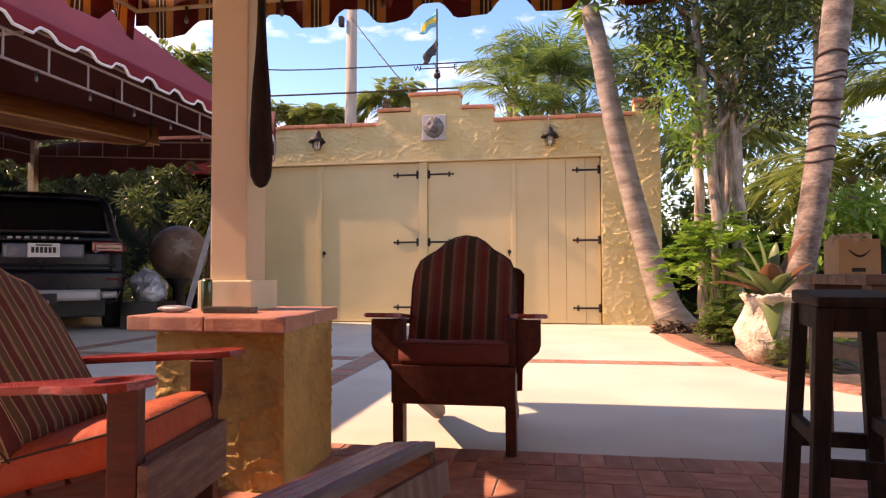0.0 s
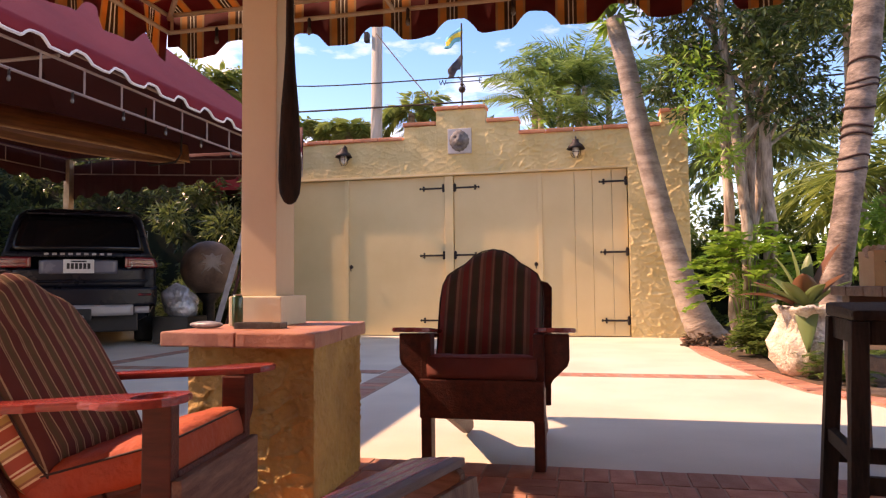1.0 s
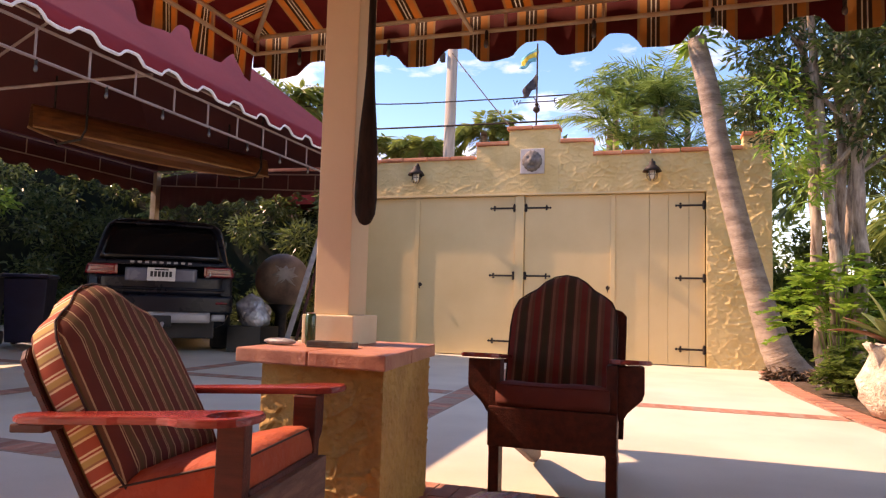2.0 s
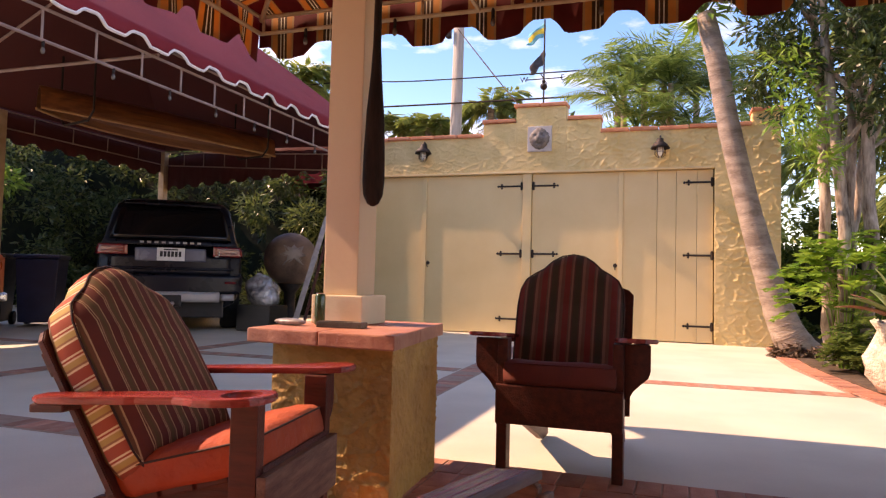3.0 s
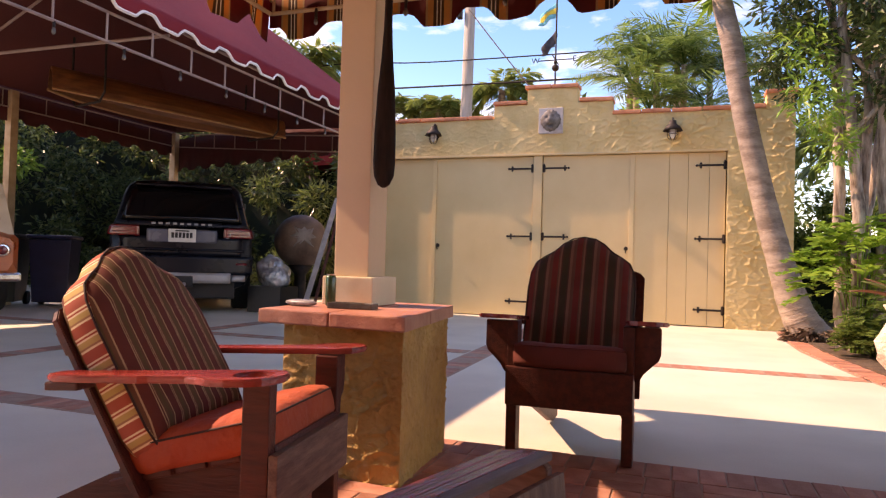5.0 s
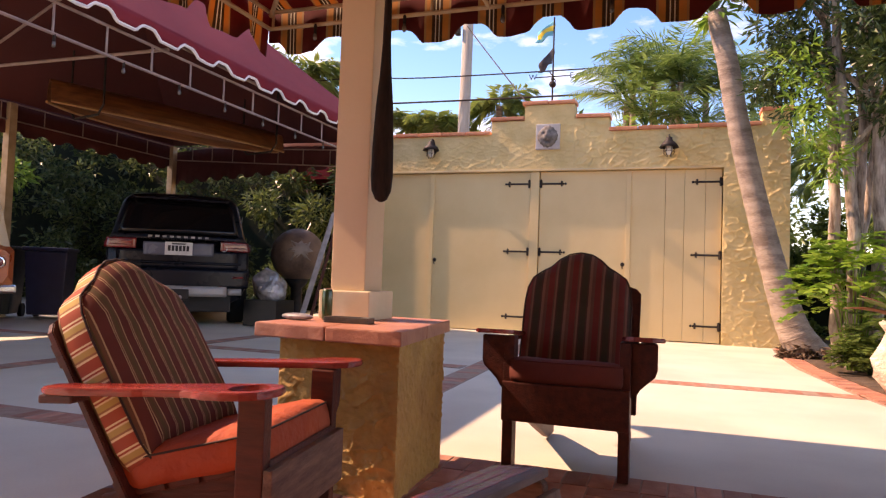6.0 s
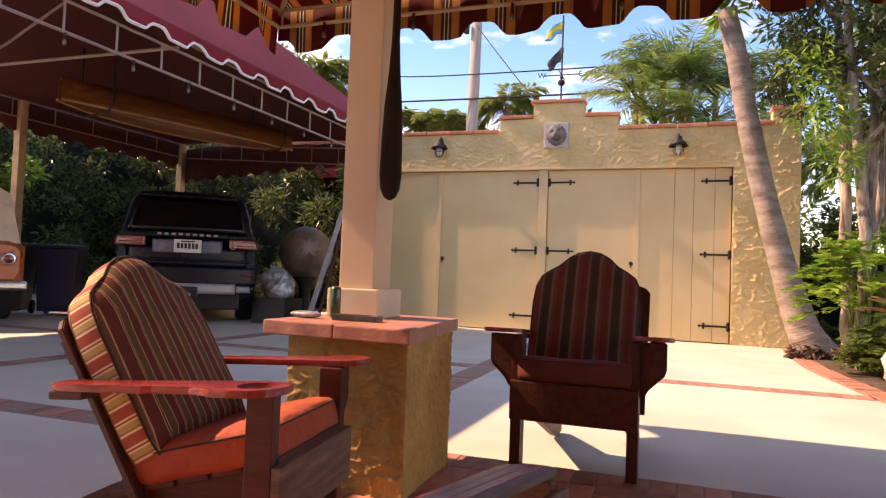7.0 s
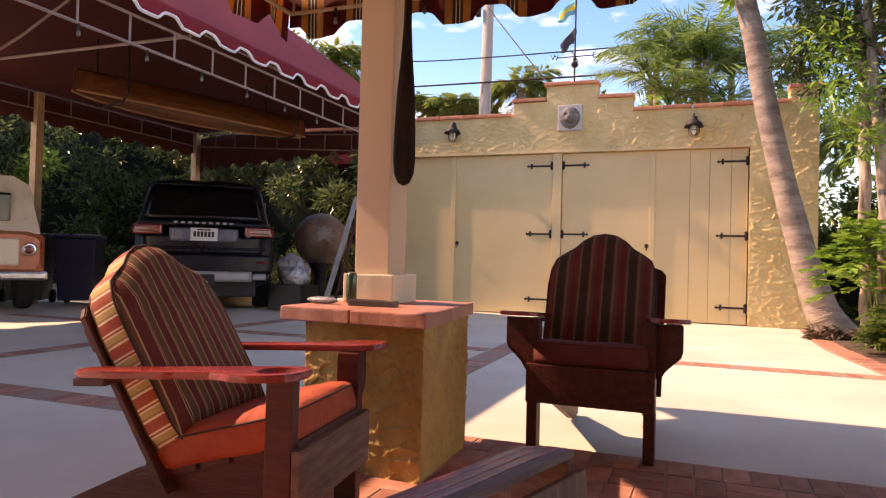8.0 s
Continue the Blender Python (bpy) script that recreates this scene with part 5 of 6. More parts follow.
def frond(V, F, rng, p, way, length, droop, leaflet, pairs=26, width=0.03):
    """A feather palm frond: a drooping rib with leaflets on both sides."""
    way = way.normalized()
    pts = []
    q, d = p.copy(), way.copy()
    n = 12
    for i in range(n + 1):
        pts.append(q.copy())
        d = (d + Vector((0, 0, -droop / n))).normalized()
        q = q + d * length / n
    for i in range(pairs):
        t = 0.12 + 0.86 * i / pairs
        k = t * n
        a = min(n - 1, int(k))
        c = pts[a].lerp(pts[a + 1], k - a)
        dd = (pts[a + 1] - pts[a]).normalized()
        side = dd.cross(Vector((0, 0, 1)))
        side = side.normalized() if side.length > 0.05 else Vector((1, 0, 0))
        L = leaflet * (math.sin(math.pi * (0.12 + 0.82 * t)) ** 0.7) * rng.uniform(0.8, 1.15)
        for s in (-1, 1):
            w = side * s + dd * 0.75 + Vector((0, 0, rng.uniform(-0.75, 0.15)))
            leaf(V, F, c, w, L, width, Vector((0, 0, 1)) + side * s * 0.5, 0.1)
    i0 = len(V)
    for i, c in enumerate(pts):
        r = 0.018 * (1 - 0.8 * i / n)
        V += [c + Vector((r, 0, 0)), c + Vector((0, r, 0)), c + Vector((-r, 0, -r))]
        if i:
            b = i0 + 3 * i
            for k in range(3):
                F.append((b - 3 + k, b - 3 + (k + 1) % 3, b + (k + 1) % 3, b + k))


def ringed_trunk(path, radii, sides=20, rings=130, amp=0.012):
    """A palm stem with leaf-scar rings."""
    bm = bmesh.new()
    P = [Vector(p) for p in path]
    pts, rs = [], []
    for i in range(rings * 3 + 1):
        t = i / (rings * 3) * (len(P) - 1)
        a = min(len(P) - 2, int(t))
        f = t - a
        p0, p1, p2, p3 = P[max(a - 1, 0)], P[a], P[a + 1], P[min(a + 2, len(P) - 1)]
        pts.append(0.5 * ((2 * p1) + (p2 - p0) * f + (2 * p0 - 5 * p1 + 4 * p2 - p3) * f * f + (3 * p1 - p0 - 3 * p2 + p3) * f ** 3))
        r = radii[a] + (radii[a + 1] - radii[a]) * f
        rs.append(r * (1 + (amp / 0.13) * (0.4 + 1.2 * noise.noise((i * 0.9, 3, 1)) if i % 3 == 0 else 0.0)) + 0.006 * noise.noise((i * 0.11, 0, 2)))
    add_tube(bm, pts, rs, sides)
    bmesh.ops.recalc_face_normals(bm, faces=bm.faces)
    return bm


def palm(name, label, path, radii, fronds, length, seed, leaflet=0.45, droop=1.1, pairs=26, width=0.035, lift=0.5, amp=0.012, mat=None, skirt=False, bark=None, scars=()):
    rng = random.Random(seed)
    base = Vector(path[0])
    t = thing(name, label, "palm tree", base, 0)
    rel = [Vector(p) - base for p in path]
    part("trunk", ringed_trunk(rel, radii, 28, amp=amp), bark or BARK_PALM, t, "ringed grey-brown trunk", smooth=True)
    for h in scars:
        i = max(k for k in range(len(rel) - 1) if rel[k].z <= h)
        f = (h - rel[i].z) / (rel[i + 1].z - rel[i].z)
        c, r = rel[i].lerp(rel[i + 1], f), radii[i] + (radii[i + 1] - radii[i]) * f
        bm = bmesh.new()
        add_tube(bm, [(c.x + (r + 0.004) * math.cos(q), c.y + (r + 0.004) * math.sin(q), h + 0.012 * math.sin(q * 2 + h * 9)) for q in (2 * math.pi * k / 28 for k in range(29))], 0.011, 6, False)
        part("leaf_scar", bm, PIPING, t, "dark ring scar")
    V, F = [], []
    top = rel[-1]
    for k in range(fronds):
        a = 2 * math.pi * (k * 0.382 + rng.uniform(-0.05, 0.05))
        e = lift + rng.uniform(-0.55, 0.6)
        frond(V, F, rng, top + Vector((0, 0, rng.uniform(-0.1, 0.15))), Vector((math.cos(a), math.sin(a), e)), length * rng.uniform(0.8, 1.15), droop * rng.uniform(0.8, 1.3), leaflet, pairs, width)
    mesh_part("crown", V, F, mat or LEAF_PALM, t, "feathery green fronds")
    if skirt:
        V, F = [], []
        for k in range(60):
            a = rng.uniform(0, 6.283)
            leaf(V, F, top + Vector((0.11 * math.cos(a), 0.11 * math.sin(a), rng.uniform(-0.12, 0.25))), Vector((math.cos(a), math.sin(a), rng.uniform(-1.2, 0.9))), rng.uniform(0.18, 0.36), 0.08)
        tagged(mesh_part("leaf_sheath", V, F, LEAF_BRIGHT, t, "yellow-green leaf sheath"), kind="stuff")
    return t


# ---- bed, palms and trees on the east side ----
bed = bmesh.new()
edge = [(1.32, 10.2), (1.28, 8.8), (1.29, 7.8), (1.38, 7.0), (1.48, 6.1), (1.62, 5.35), (1.92, 4.75), (2.45, 4.3), (3.4, 4.0), (14, 4.0), (14, 17), (1.4, 17)]
vs = [bed.verts.new((x, y, 0.03)) for x, y in edge]
bed.faces.new(vs)
r = bmesh.ops.extrude_face_region(bed, geom=bed.faces[:])
bmesh.ops.translate(bed, vec=(0, 0, -0.2), verts=[v for v in r["geom"] if isinstance(v, bmesh.types.BMVert)])
bmesh.ops.recalc_face_normals(bed, faces=bed.faces)
tagged(part("planting_bed", bed, SOIL), "dark mulched planting bed with a curved edge", "flower bed", kind="structure")

palm("leaning_palm", "slender leaning palm with a ringed grey trunk before the garage", [(1.42, 9.0, 0.0), (1.22, 9.0, 0.32), (1.02, 9.0, 0.95), (0.80, 9.0, 1.80), (0.57, 9.0, 2.85), (0.46, 9.0, 3.5), (0.35, 9.0, 4.0), (0.31, 9.0, 4.2)], [0.23, 0.185, 0.15, 0.135, 0.128, 0.124, 0.118, 0.10], 14, 1.7, 11, 0.42, 0.5, lift=1.9, amp=0.0045, skirt=True)
palm("thick_palm", "stout leaning palm with a ringed grey trunk in the bed", [(1.86, 6.5, 0.0), (1.975, 6.5, 0.55), (2.12, 6.5, 1.35), (2.28, 6.5, 2.4), (2.44, 6.5, 3.8), (2.55, 6.5, 5.0)], [0.155, 0.118, 0.108, 0.118, 0.12, 0.118], 14, 1.9, 12, 0.5, 1.0, lift=0.7, amp=0.005, bark=BARK_DARK, scars=(1.72, 1.83, 2.02, 2.09, 2.25, 2.43, 2.48, 2.66))
rng = random.Random(31)
V, F = [], []
for k in range(420):
    a, z = rng.uniform(0, 6.28), rng.uniform(0, 0.16)
    q = Vector((1.40 + (0.30 - z * 0.7) * math.cos(a), 9.0 + (0.30 - z * 0.7) * math.sin(a), z))
    leaf(V, F, q, Vector((math.cos(a), math.sin(a), rng.uniform(-1, 0.3))), 0.15, 0.05)
tagged(mesh_part("root_mass", V, F, material("palm_roots", (0.10, 0.06, 0.04), (0.22, 0.15, 0.10), 20, 0.95, 0.5, 60)), "matted brown roots round the palm's foot", "roots", kind="stuff")


def slender_tree():
    rng = random.Random(21)
    t = thing("slender_tree", "multi-stemmed tree with pale peeling bark and dark glossy leaves", "tree", (1.62, 8.0, 0.0))
    clumps = []
    for k, (x0, x1, x2, x3, y, r) in enumerate([(-0.12, -0.17, -0.20, -0.30, 0.0, 0.058), (-0.02, -0.02, -0.12, -0.26, -0.15, 0.062), (0.08, 0.06, 0.10, 0.02, 0.1, 0.055), (0.16, 0.22, 0.19, 0.05, -0.1, 0.066), (0.03, 0.12, 0.26, 0.5, 0.2, 0.05)]):
        pts = [(x0, y * 0.4, 0), (x0 * 0.5 + x1 * 0.5, y * 0.7, 0.7), (x1, y, 1.4), (x2, y, 2.5), (x2 * 0.5 + x3 * 0.5, y, 3.3), (x3, y * 1.5, 4.2)]
        bm = bmesh.new()
        fine, rs = [], []
        for i in range(41):
            s = i / 40 * 5
            a = min(4, int(s))
            p = Vector(pts[a]).lerp(Vector(pts[a + 1]), s - a)
            fine.append(p + Vector((noise.noise((i * 0.3, k, 0)), noise.noise((i * 0.3, k, 5)), 0)) * 0.025)
            rs.append(r * (1.25 - 0.7 * i / 40) + 0.008 * noise.noise((i * 0.7, k, 9)))
        add_tube(bm, fine, rs, 10)
        bmesh.ops.recalc_face_normals(bm, faces=bm.faces)
        part("stem", bm, BARK, t, smooth=True)
        for b in range(5):
            s = Vector(fine[22 + b * 4])
            a = rng.uniform(0, 6.283)
            e = s + Vector((math.cos(a) * rng.uniform(0.4, 1.0), math.sin(a) * rng.uniform(0.3, 0.8), rng.uniform(0.3, 0.8)))
            part("limb", tube([s, s.lerp(e, 0.5) + Vector((0, 0, 0.08)), e], [r * 0.45, r * 0.3, 0.008], 6), BARK, t)
            clumps += [(e, (0.28, 0.28, 0.22)), (s.lerp(e, 0.65), (0.2, 0.2, 0.16))]
    for k in range(42):
        clumps.append((Vector((rng.uniform(-0.8, 1.3), rng.uniform(-0.9, 1.2), rng.uniform(2.9, 4.7))), (rng.uniform(0.15, 0.32), rng.uniform(0.15, 0.3), rng.uniform(0.10, 0.22))))
    V, F = leaf_cloud(rng, clumps, 12500, 0.115, 0.038, 0.6)
    mesh_part("crown", V, F, LEAF_TREE, t, "dark glossy leaves in open clumps")
    V, F = leaf_cloud(rng, [(Vector((-0.45, -0.4, 2.55)), (0.32, 0.3, 0.42)), (Vector((-0.30, -0.4, 2.1)), (0.22, 0.22, 0.3)), (Vector((-0.55, -0.3, 3.1)), (0.3, 0.3, 0.25))], 620, 0.13, 0.034, 0.4)
    mesh_part("young_leaves", V, F, LEAF_BRIGHT, t, "bright green young leaves")


slender_tree()


def lobed_leaf(V, F, rng, p, way, size):
    """A deeply cut leaf: fingers on both sides of a midrib."""
    way = way.normalized()
    side = way.cross(Vector((0, 0, 1)))
    side = side.normalized() if side.length > 0.05 else Vector((1, 0, 0))
    for i in range(6):
        t = i / 5
        c = p + way * size * t + Vector((0, 0, -0.25 * size * t * t))
        for s in (-1, 1):
            leaf(V, F, c, side * s + way * 0.7 + Vector((0, 0, rng.uniform(-0.3, 0.2))), size * 0.6 * math.sin(math.pi * (0.2 + 0.7 * t)), size * 0.33)
    leaf(V, F, p + way * size * 0.9 + Vector((0, 0, -0.2 * size)), way, size * 0.38, size * 0.27)


def bush(name, label, at, r, count, size, mat, seed, h, low=0.35):
    rng = random.Random(seed)
    t = thing(name, label, "bush", at)
    V, F, stems = [], [], bmesh.new()
    for k in range(count):
        a = rng.uniform(0, 6.283)
        d = rng.random() ** 0.6
        p = Vector((r * d * math.cos(a), r * d * math.sin(a), h * rng.uniform(low, 1.0) * (1 - 0.3 * d * d)))
        if k % 5 == 0:
            add_tube(stems, [(p.x * 0.15, p.y * 0.15, 0), (p.x * 0.5, p.y * 0.5, p.z * 0.75), p], [0.008, 0.006, 0.004], 5, False)
        lobed_leaf(V, F, rng, p, Vector((math.cos(a), math.sin(a), rng.uniform(-0.3, 0.7))), size * rng.uniform(0.7, 1.2))
    tagged(part("stem", stems, mat, t), kind="stuff")
    mesh_part("leaves", V, F, mat, t, "deeply cut bright green leaves")


bush("philodendron", "bright green split-leaf philodendron below the trees", (1.58, 7.75, 0.03), 0.42, 120, 0.24, LEAF_BRIGHT, 5, 1.40, 0.55)
bush("low_shrub", "small dark green shrub at the bed's edge", (1.68, 7.45, 0.03), 0.30, 130, 0.12, LEAF, 6, 0.34, 0.15)
bush("low_shrub", "small dark green shrub beside the stone planter", (1.80, 5.70, 0.03), 0.26, 120, 0.10, LEAF, 7, 0.26, 0.15)
bush("low_shrub", "small dark green shrub between palm and tree", (1.75, 7.2, 0.03), 0.34, 150, 0.14, LEAF, 8, 0.6, 0.15)

# coral stone planter with a bromeliad
planter = thing("stone_planter", "rough pale coral stone planter in the bed", "planter", (1.68, 6.05, 0.03))
bm = bmesh.new()
prof = [(0.02, 0.0), (0.20, 0.0), (0.27, 0.12), (0.29, 0.26), (0.24, 0.37), (0.22, 0.47), (0.265, 0.53), (0.235, 0.55), (0.19, 0.51), (0.17, 0.44), (0.02, 0.44)]
rings = []
for r, z in prof:
    ring = []
    for k in range(40):
        a = 2 * math.pi * k / 40
        lump = 1 + 0.30 * noise.noise((math.cos(a) * 1.9, math.sin(a) * 1.6, z * 4)) + 0.10 * noise.noise((math.cos(a) * 5, math.sin(a) * 5, z * 12))
        if z > 0.5 and r > 0.2:
            lump *= 1 + 0.12 * math.sin(a * 3 + 1)
        ring.append(bm.verts.new((r * lump * math.cos(a), r * lump * math.sin(a), z)))
    rings.append(ring)
for a, b in zip(rings, rings[1:]):
    for k in range(40):
        bm.faces.new((a[k], a[(k + 1) % 40], b[(k + 1) % 40], b[k]))
bm.faces.new(rings[0][::-1])
bm.faces.new(rings[-1])
bmesh.ops.subdivide_edges(bm, edges=bm.edges[:], cuts=1, use_grid_fill=True, smooth=0.5)
for v in bm.verts:
    if v.co.z > 0.02:
        v.co += v.co.normalized() * (0.025 * noise.noise(v.co * 14) + 0.012 * noise.noise(v.co * 40))
part("planter_stone", bm, CORAL, planter, smooth=True)
brom = thing("bromeliad", "large green bromeliad with red-tinged strap leaves in a planter", "bromeliad", (1.635, 5.98, 0.53))
BROM_GREEN = leaf_material("bromeliad_green", (0.12, 0.19, 0.06), (0.27, 0.33, 0.13), 0.35, 0.25)
BROM_RED = leaf_material("bromeliad_red", (0.17, 0.055, 0.03), (0.27, 0.15, 0.07), 0.35, 0.25)
LEAF_TIPS = [
    (-0.50, -0.05, 0.14, 0.05, 1), (-0.42, -0.12, 0.22, 0.05, 0), (-0.36, 0.10, 0.24, 0.05, 1), (0.28, 0.04, 0.54, 0.055, 1),
    (-0.10, 0.02, 0.53, 0.05, 0), (-0.20, 0.06, 0.44, 0.05, 0), (0.06, 0.08, 0.47, 0.045, 0), (-0.05, -0.15, 0.30, 0.085, 1),
    (-0.06, -0.24, -0.30, 0.075, 0), (0.30, -0.12, 0.24, 0.05, 0), (0.34, 0.14, 0.30, 0.05, 1), (0.12, 0.30, 0.32, 0.05, 0),
    (-0.18, 0.32, 0.28, 0.05, 0), (0.08, -0.22, 0.22, 0.06, 0), (-0.22, -0.20, 0.24, 0.06, 0)]
for tx, ty, tz, wide, red in LEAF_TIPS:
    tip = Vector((tx, ty, tz))
    root = Vector((tx, ty, 0)).normalized() * 0.03
    mid = Vector((tx * 0.42, ty * 0.42, max(tz * 0.62, 0.16)))
    bm = bmesh.new()
    rows = []
    for i in range(12):
        t = i / 11
        q = root * (1 - t) ** 2 + mid * 2 * t * (1 - t) + tip * t * t
        d = (mid - root) * (1 - t) + (tip - mid) * t
        side = d.cross(Vector((0, 0, 1)))
        side = side.normalized() if side.length > 0.02 else Vector((1, 0, 0))
        nrm = side.cross(d.normalized())
        w = 1.25 * wide * (0.75 + 0.65 * t - 1.32 * t ** 3)
        rows.append([bm.verts.new(q - side * w + nrm * w * 0.4), bm.verts.new(q), bm.verts.new(q + side * w + nrm * w * 0.4)])
    for ra, rb in zip(rows, rows[1:]):
        bm.faces.new((ra[0], ra[1], rb[1], rb[0]))
        bm.faces.new((ra[1], ra[2], rb[2], rb[1]))
    lf = part("strap_leaf", bm, BROM_RED if red else BROM_GREEN, brom, smooth=True)
    lf.modifiers.new("thick", "SOLIDIFY").thickness = 0.004

# ---- hedges ----


def hedge(name, label, spans, count, length, width, mat, seed, core=True, shade_slabs=()):
    """A clipped or wild hedge: many leaves, near-black slabs painting its inner shade."""
    rng = random.Random(seed)
    clumps = []
    bm = bmesh.new()
    for x0, x1, y0, y1, z0, z1 in spans:
        n = int(max(2, (x1 - x0) * (z1 - z0) * 3.2))
        for k in range(n):
            c = Vector((rng.uniform(x0, x1), rng.uniform(y0, y1), rng.uniform(z0, z1)))
            s = rng.uniform(0.22, 0.5)
            clumps.append((c, (s, s, s * 0.8)))
        if core and not shade_slabs:
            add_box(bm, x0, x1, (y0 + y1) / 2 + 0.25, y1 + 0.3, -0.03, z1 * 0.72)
    for x0, x1, y0, y1, z1 in shade_slabs:
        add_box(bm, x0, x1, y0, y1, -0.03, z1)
    V, F = leaf_cloud(rng, clumps, count, length, width, 0.7)
    t = thing(name, label, "hedge", kind="stuff")
    mesh_part("hedge_leaves", V, F, mat, t)
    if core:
        part("hedge_shade_slab", bm, HEDGE_INNER_SHADE, t)
    else:
        bm.free()


hedge("hedge", "dark green leafy hedge behind the carport", [(-16, -6.4, 12.9, 14.2, 0.0, 4.6)] + [(-14.4, -12.8, y, y + 1.6, 0.0, 5.2) for y in (1.0, 2.4, 3.8, 5.2, 6.6, 8.0, 9.4, 10.8, 12.2)], 42000, 0.155, 0.065, LEAF_DARK, 41, shade_slabs=[(-18, -6.6, 14.4, 14.9, 4.2), (-15.6, -15.0, 0.0, 14.4, 4.9)])
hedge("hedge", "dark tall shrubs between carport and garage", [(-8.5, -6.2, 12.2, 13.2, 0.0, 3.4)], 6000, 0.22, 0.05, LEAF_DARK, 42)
# sun on the hedge, put in as leaves of a brighter colour
hedge("hedge", "sunlit leaves over the carport hedge", [(-12.9, -12.3, 8.6, 10.2, 1.9, 3.3)], 500, 0.17, 0.08, LEAF_BRIGHT, 43, False)
hedge("hedge", "clipped green hedge beyond the garden bed", [(1.5, 12, 12.6, 13.4, 0.0, 2.0)], 17000, 0.12, 0.07, LEAF, 44)
hedge("hedge", "dense green shrubs behind the garden bed", [(3.0, 9, 8.6, 9.8, 0.0, 1.7)], 10000, 0.14, 0.07, LEAF_BRIGHT, 45)

# ---- far palms, pole and wires ----
for x, y, z, L, n, sd in [(-1.2, 14.6, 4.6, 1.45, 13, 51), (-0.7, 15.2, 5.15, 1.45, 13, 52), (-0.15, 14.7, 4.95, 1.4, 13, 53), (-0.8, 14.3, 4.0, 1.3, 11, 54), (-0.3, 15.6, 5.5, 1.45, 12, 55), (0.35, 15.0, 4.6, 1.4, 13, 56), (-1.15, 15.6, 5.2, 1.3, 11, 57), (0.3, 14.3, 3.8, 1.3, 11, 58), (0.9, 15.2, 5.0, 1.3, 11, 59)]:
    palm("areca_palm", "clustered feather palm behind the garage", [(x, y, 0), (x, y, z * 0.5), (x, y, z)], [0.10, 0.08, 0.06], n, L, sd, 0.55, 1.6, 26, 0.034, 1.7, mat=LEAF_ARECA)
for x, y, z, L, sd in [(-1.25, 13.6, 3.15, 0.9, 65), (-0.45, 13.4, 3.05, 0.8, 66), (0.2, 13.5, 3.0, 0.85, 67)]:
    palm("young_palm", "low bright green young palm behind the parapet", [(x, y, 0), (x, y, z * 0.5), (x, y, z)], [0.07, 0.06, 0.05], 12, L, sd, 0.34, 1.2, 20, 0.035, 1.6, mat=LEAF_BRIGHT)
for x, y, z, L, n, sd in [(4.2, 11.2, 2.2, 1.7, 16, 61), (5.8, 12.0, 3.6, 1.9, 16, 62), (3.6, 10.6, 4.4, 1.7, 14, 63), (3.0, 14.5, 3.4, 1.7, 14, 64)]:
    palm("feather_palm", "feather palm with arching fronds beyond the hedge", [(x, y, 0), (x, y, z * 0.5), (x, y, z)], [0.13, 0.11, 0.09], n + 8, L, sd, 0.65, 1.3, 32, 0.055, 0.7)
for x, y, z, L, n, sd in [(-12.0, 26, 7.2, 1.7, 12, 71), (-9.6, 26, 7.0, 1.6, 14, 72), (-7.0, 26, 7.6, 1.7, 14, 73), (-10.6, 29, 7.4, 1.7, 12, 74), (-12.3, 20, 7.5, 1.8, 14, 75)]:
    palm("far_palm", "distant palm rising over the garage parapet", [(x, y, 0), (x, y, z * 0.5), (x, y, z)], [0.2, 0.16, 0.13], n + 8, L, sd, 0.75, 1.4, 26, 0.11, 0.6)
V, F = leaf_cloud(random.Random(77), [(Vector((-17 + k * 1.3, 30 + (k % 3), 6.9 + 0.7 * math.sin(k * 1.7))), (1.3, 1.0, 1.1)) for k in range(22)], 7000, 0.4, 0.16)
V2, F2 = leaf_cloud(random.Random(78), [(Vector((2.5 + k * 1.1, 26 + (k % 3), 2.6 + 0.9 * math.sin(k * 2.1))), (1.2, 1.0, 1.5)) for k in range(20)], 6000, 0.4, 0.16)
F += [tuple(i + len(V) for i in f) for f in F2]
V += V2
tagged(mesh_part("far_trees", V, F, LEAF), "green treetops beyond the garage", "trees", kind="stuff")

pole = thing("utility_pole", "pale weathered wooden utility pole carrying wires", "utility pole", (-6.55, 20.0, 0.0))
part("pole_shaft", tube([(0, 0, 0), (0.05, 0, 5), (0.12, 0, 11)], [0.21, 0.18, 0.15], 14), material("pale_pole_wood", (0.30, 0.26, 0.22), (0.42, 0.37, 0.32), 4, 0.85, 0.4, 30, stretch=(4, 4, 0.3)), pole, smooth=True)
part("crossarm", box(-1.0, 1.0, -0.18, -0.06, 9.6, 9.75, 0.01), bpy.data.materials["pale_pole_wood"], pole)
part("insulator_box", box(-0.26, -0.12, -0.25, -0.05, 8.3, 8.6, 0.02), IRON, pole)


def wire(a, b, sag, r=0.018, wob=0.0):
    a, b = Vector(a), Vector(b)
    w = thing("overhead_wire", "black overhead cable between poles", "cable", a, group="overhead cables")
    pts = [(b - a) * (i / 40) + Vector((0, 0, -sag * 4 * (i / 40) * (1 - i / 40) + wob * math.exp(-((i - 13) / 1.6) ** 2))) for i in range(41)]
    part("cable", tube(pts, r, 6), IRON, w)


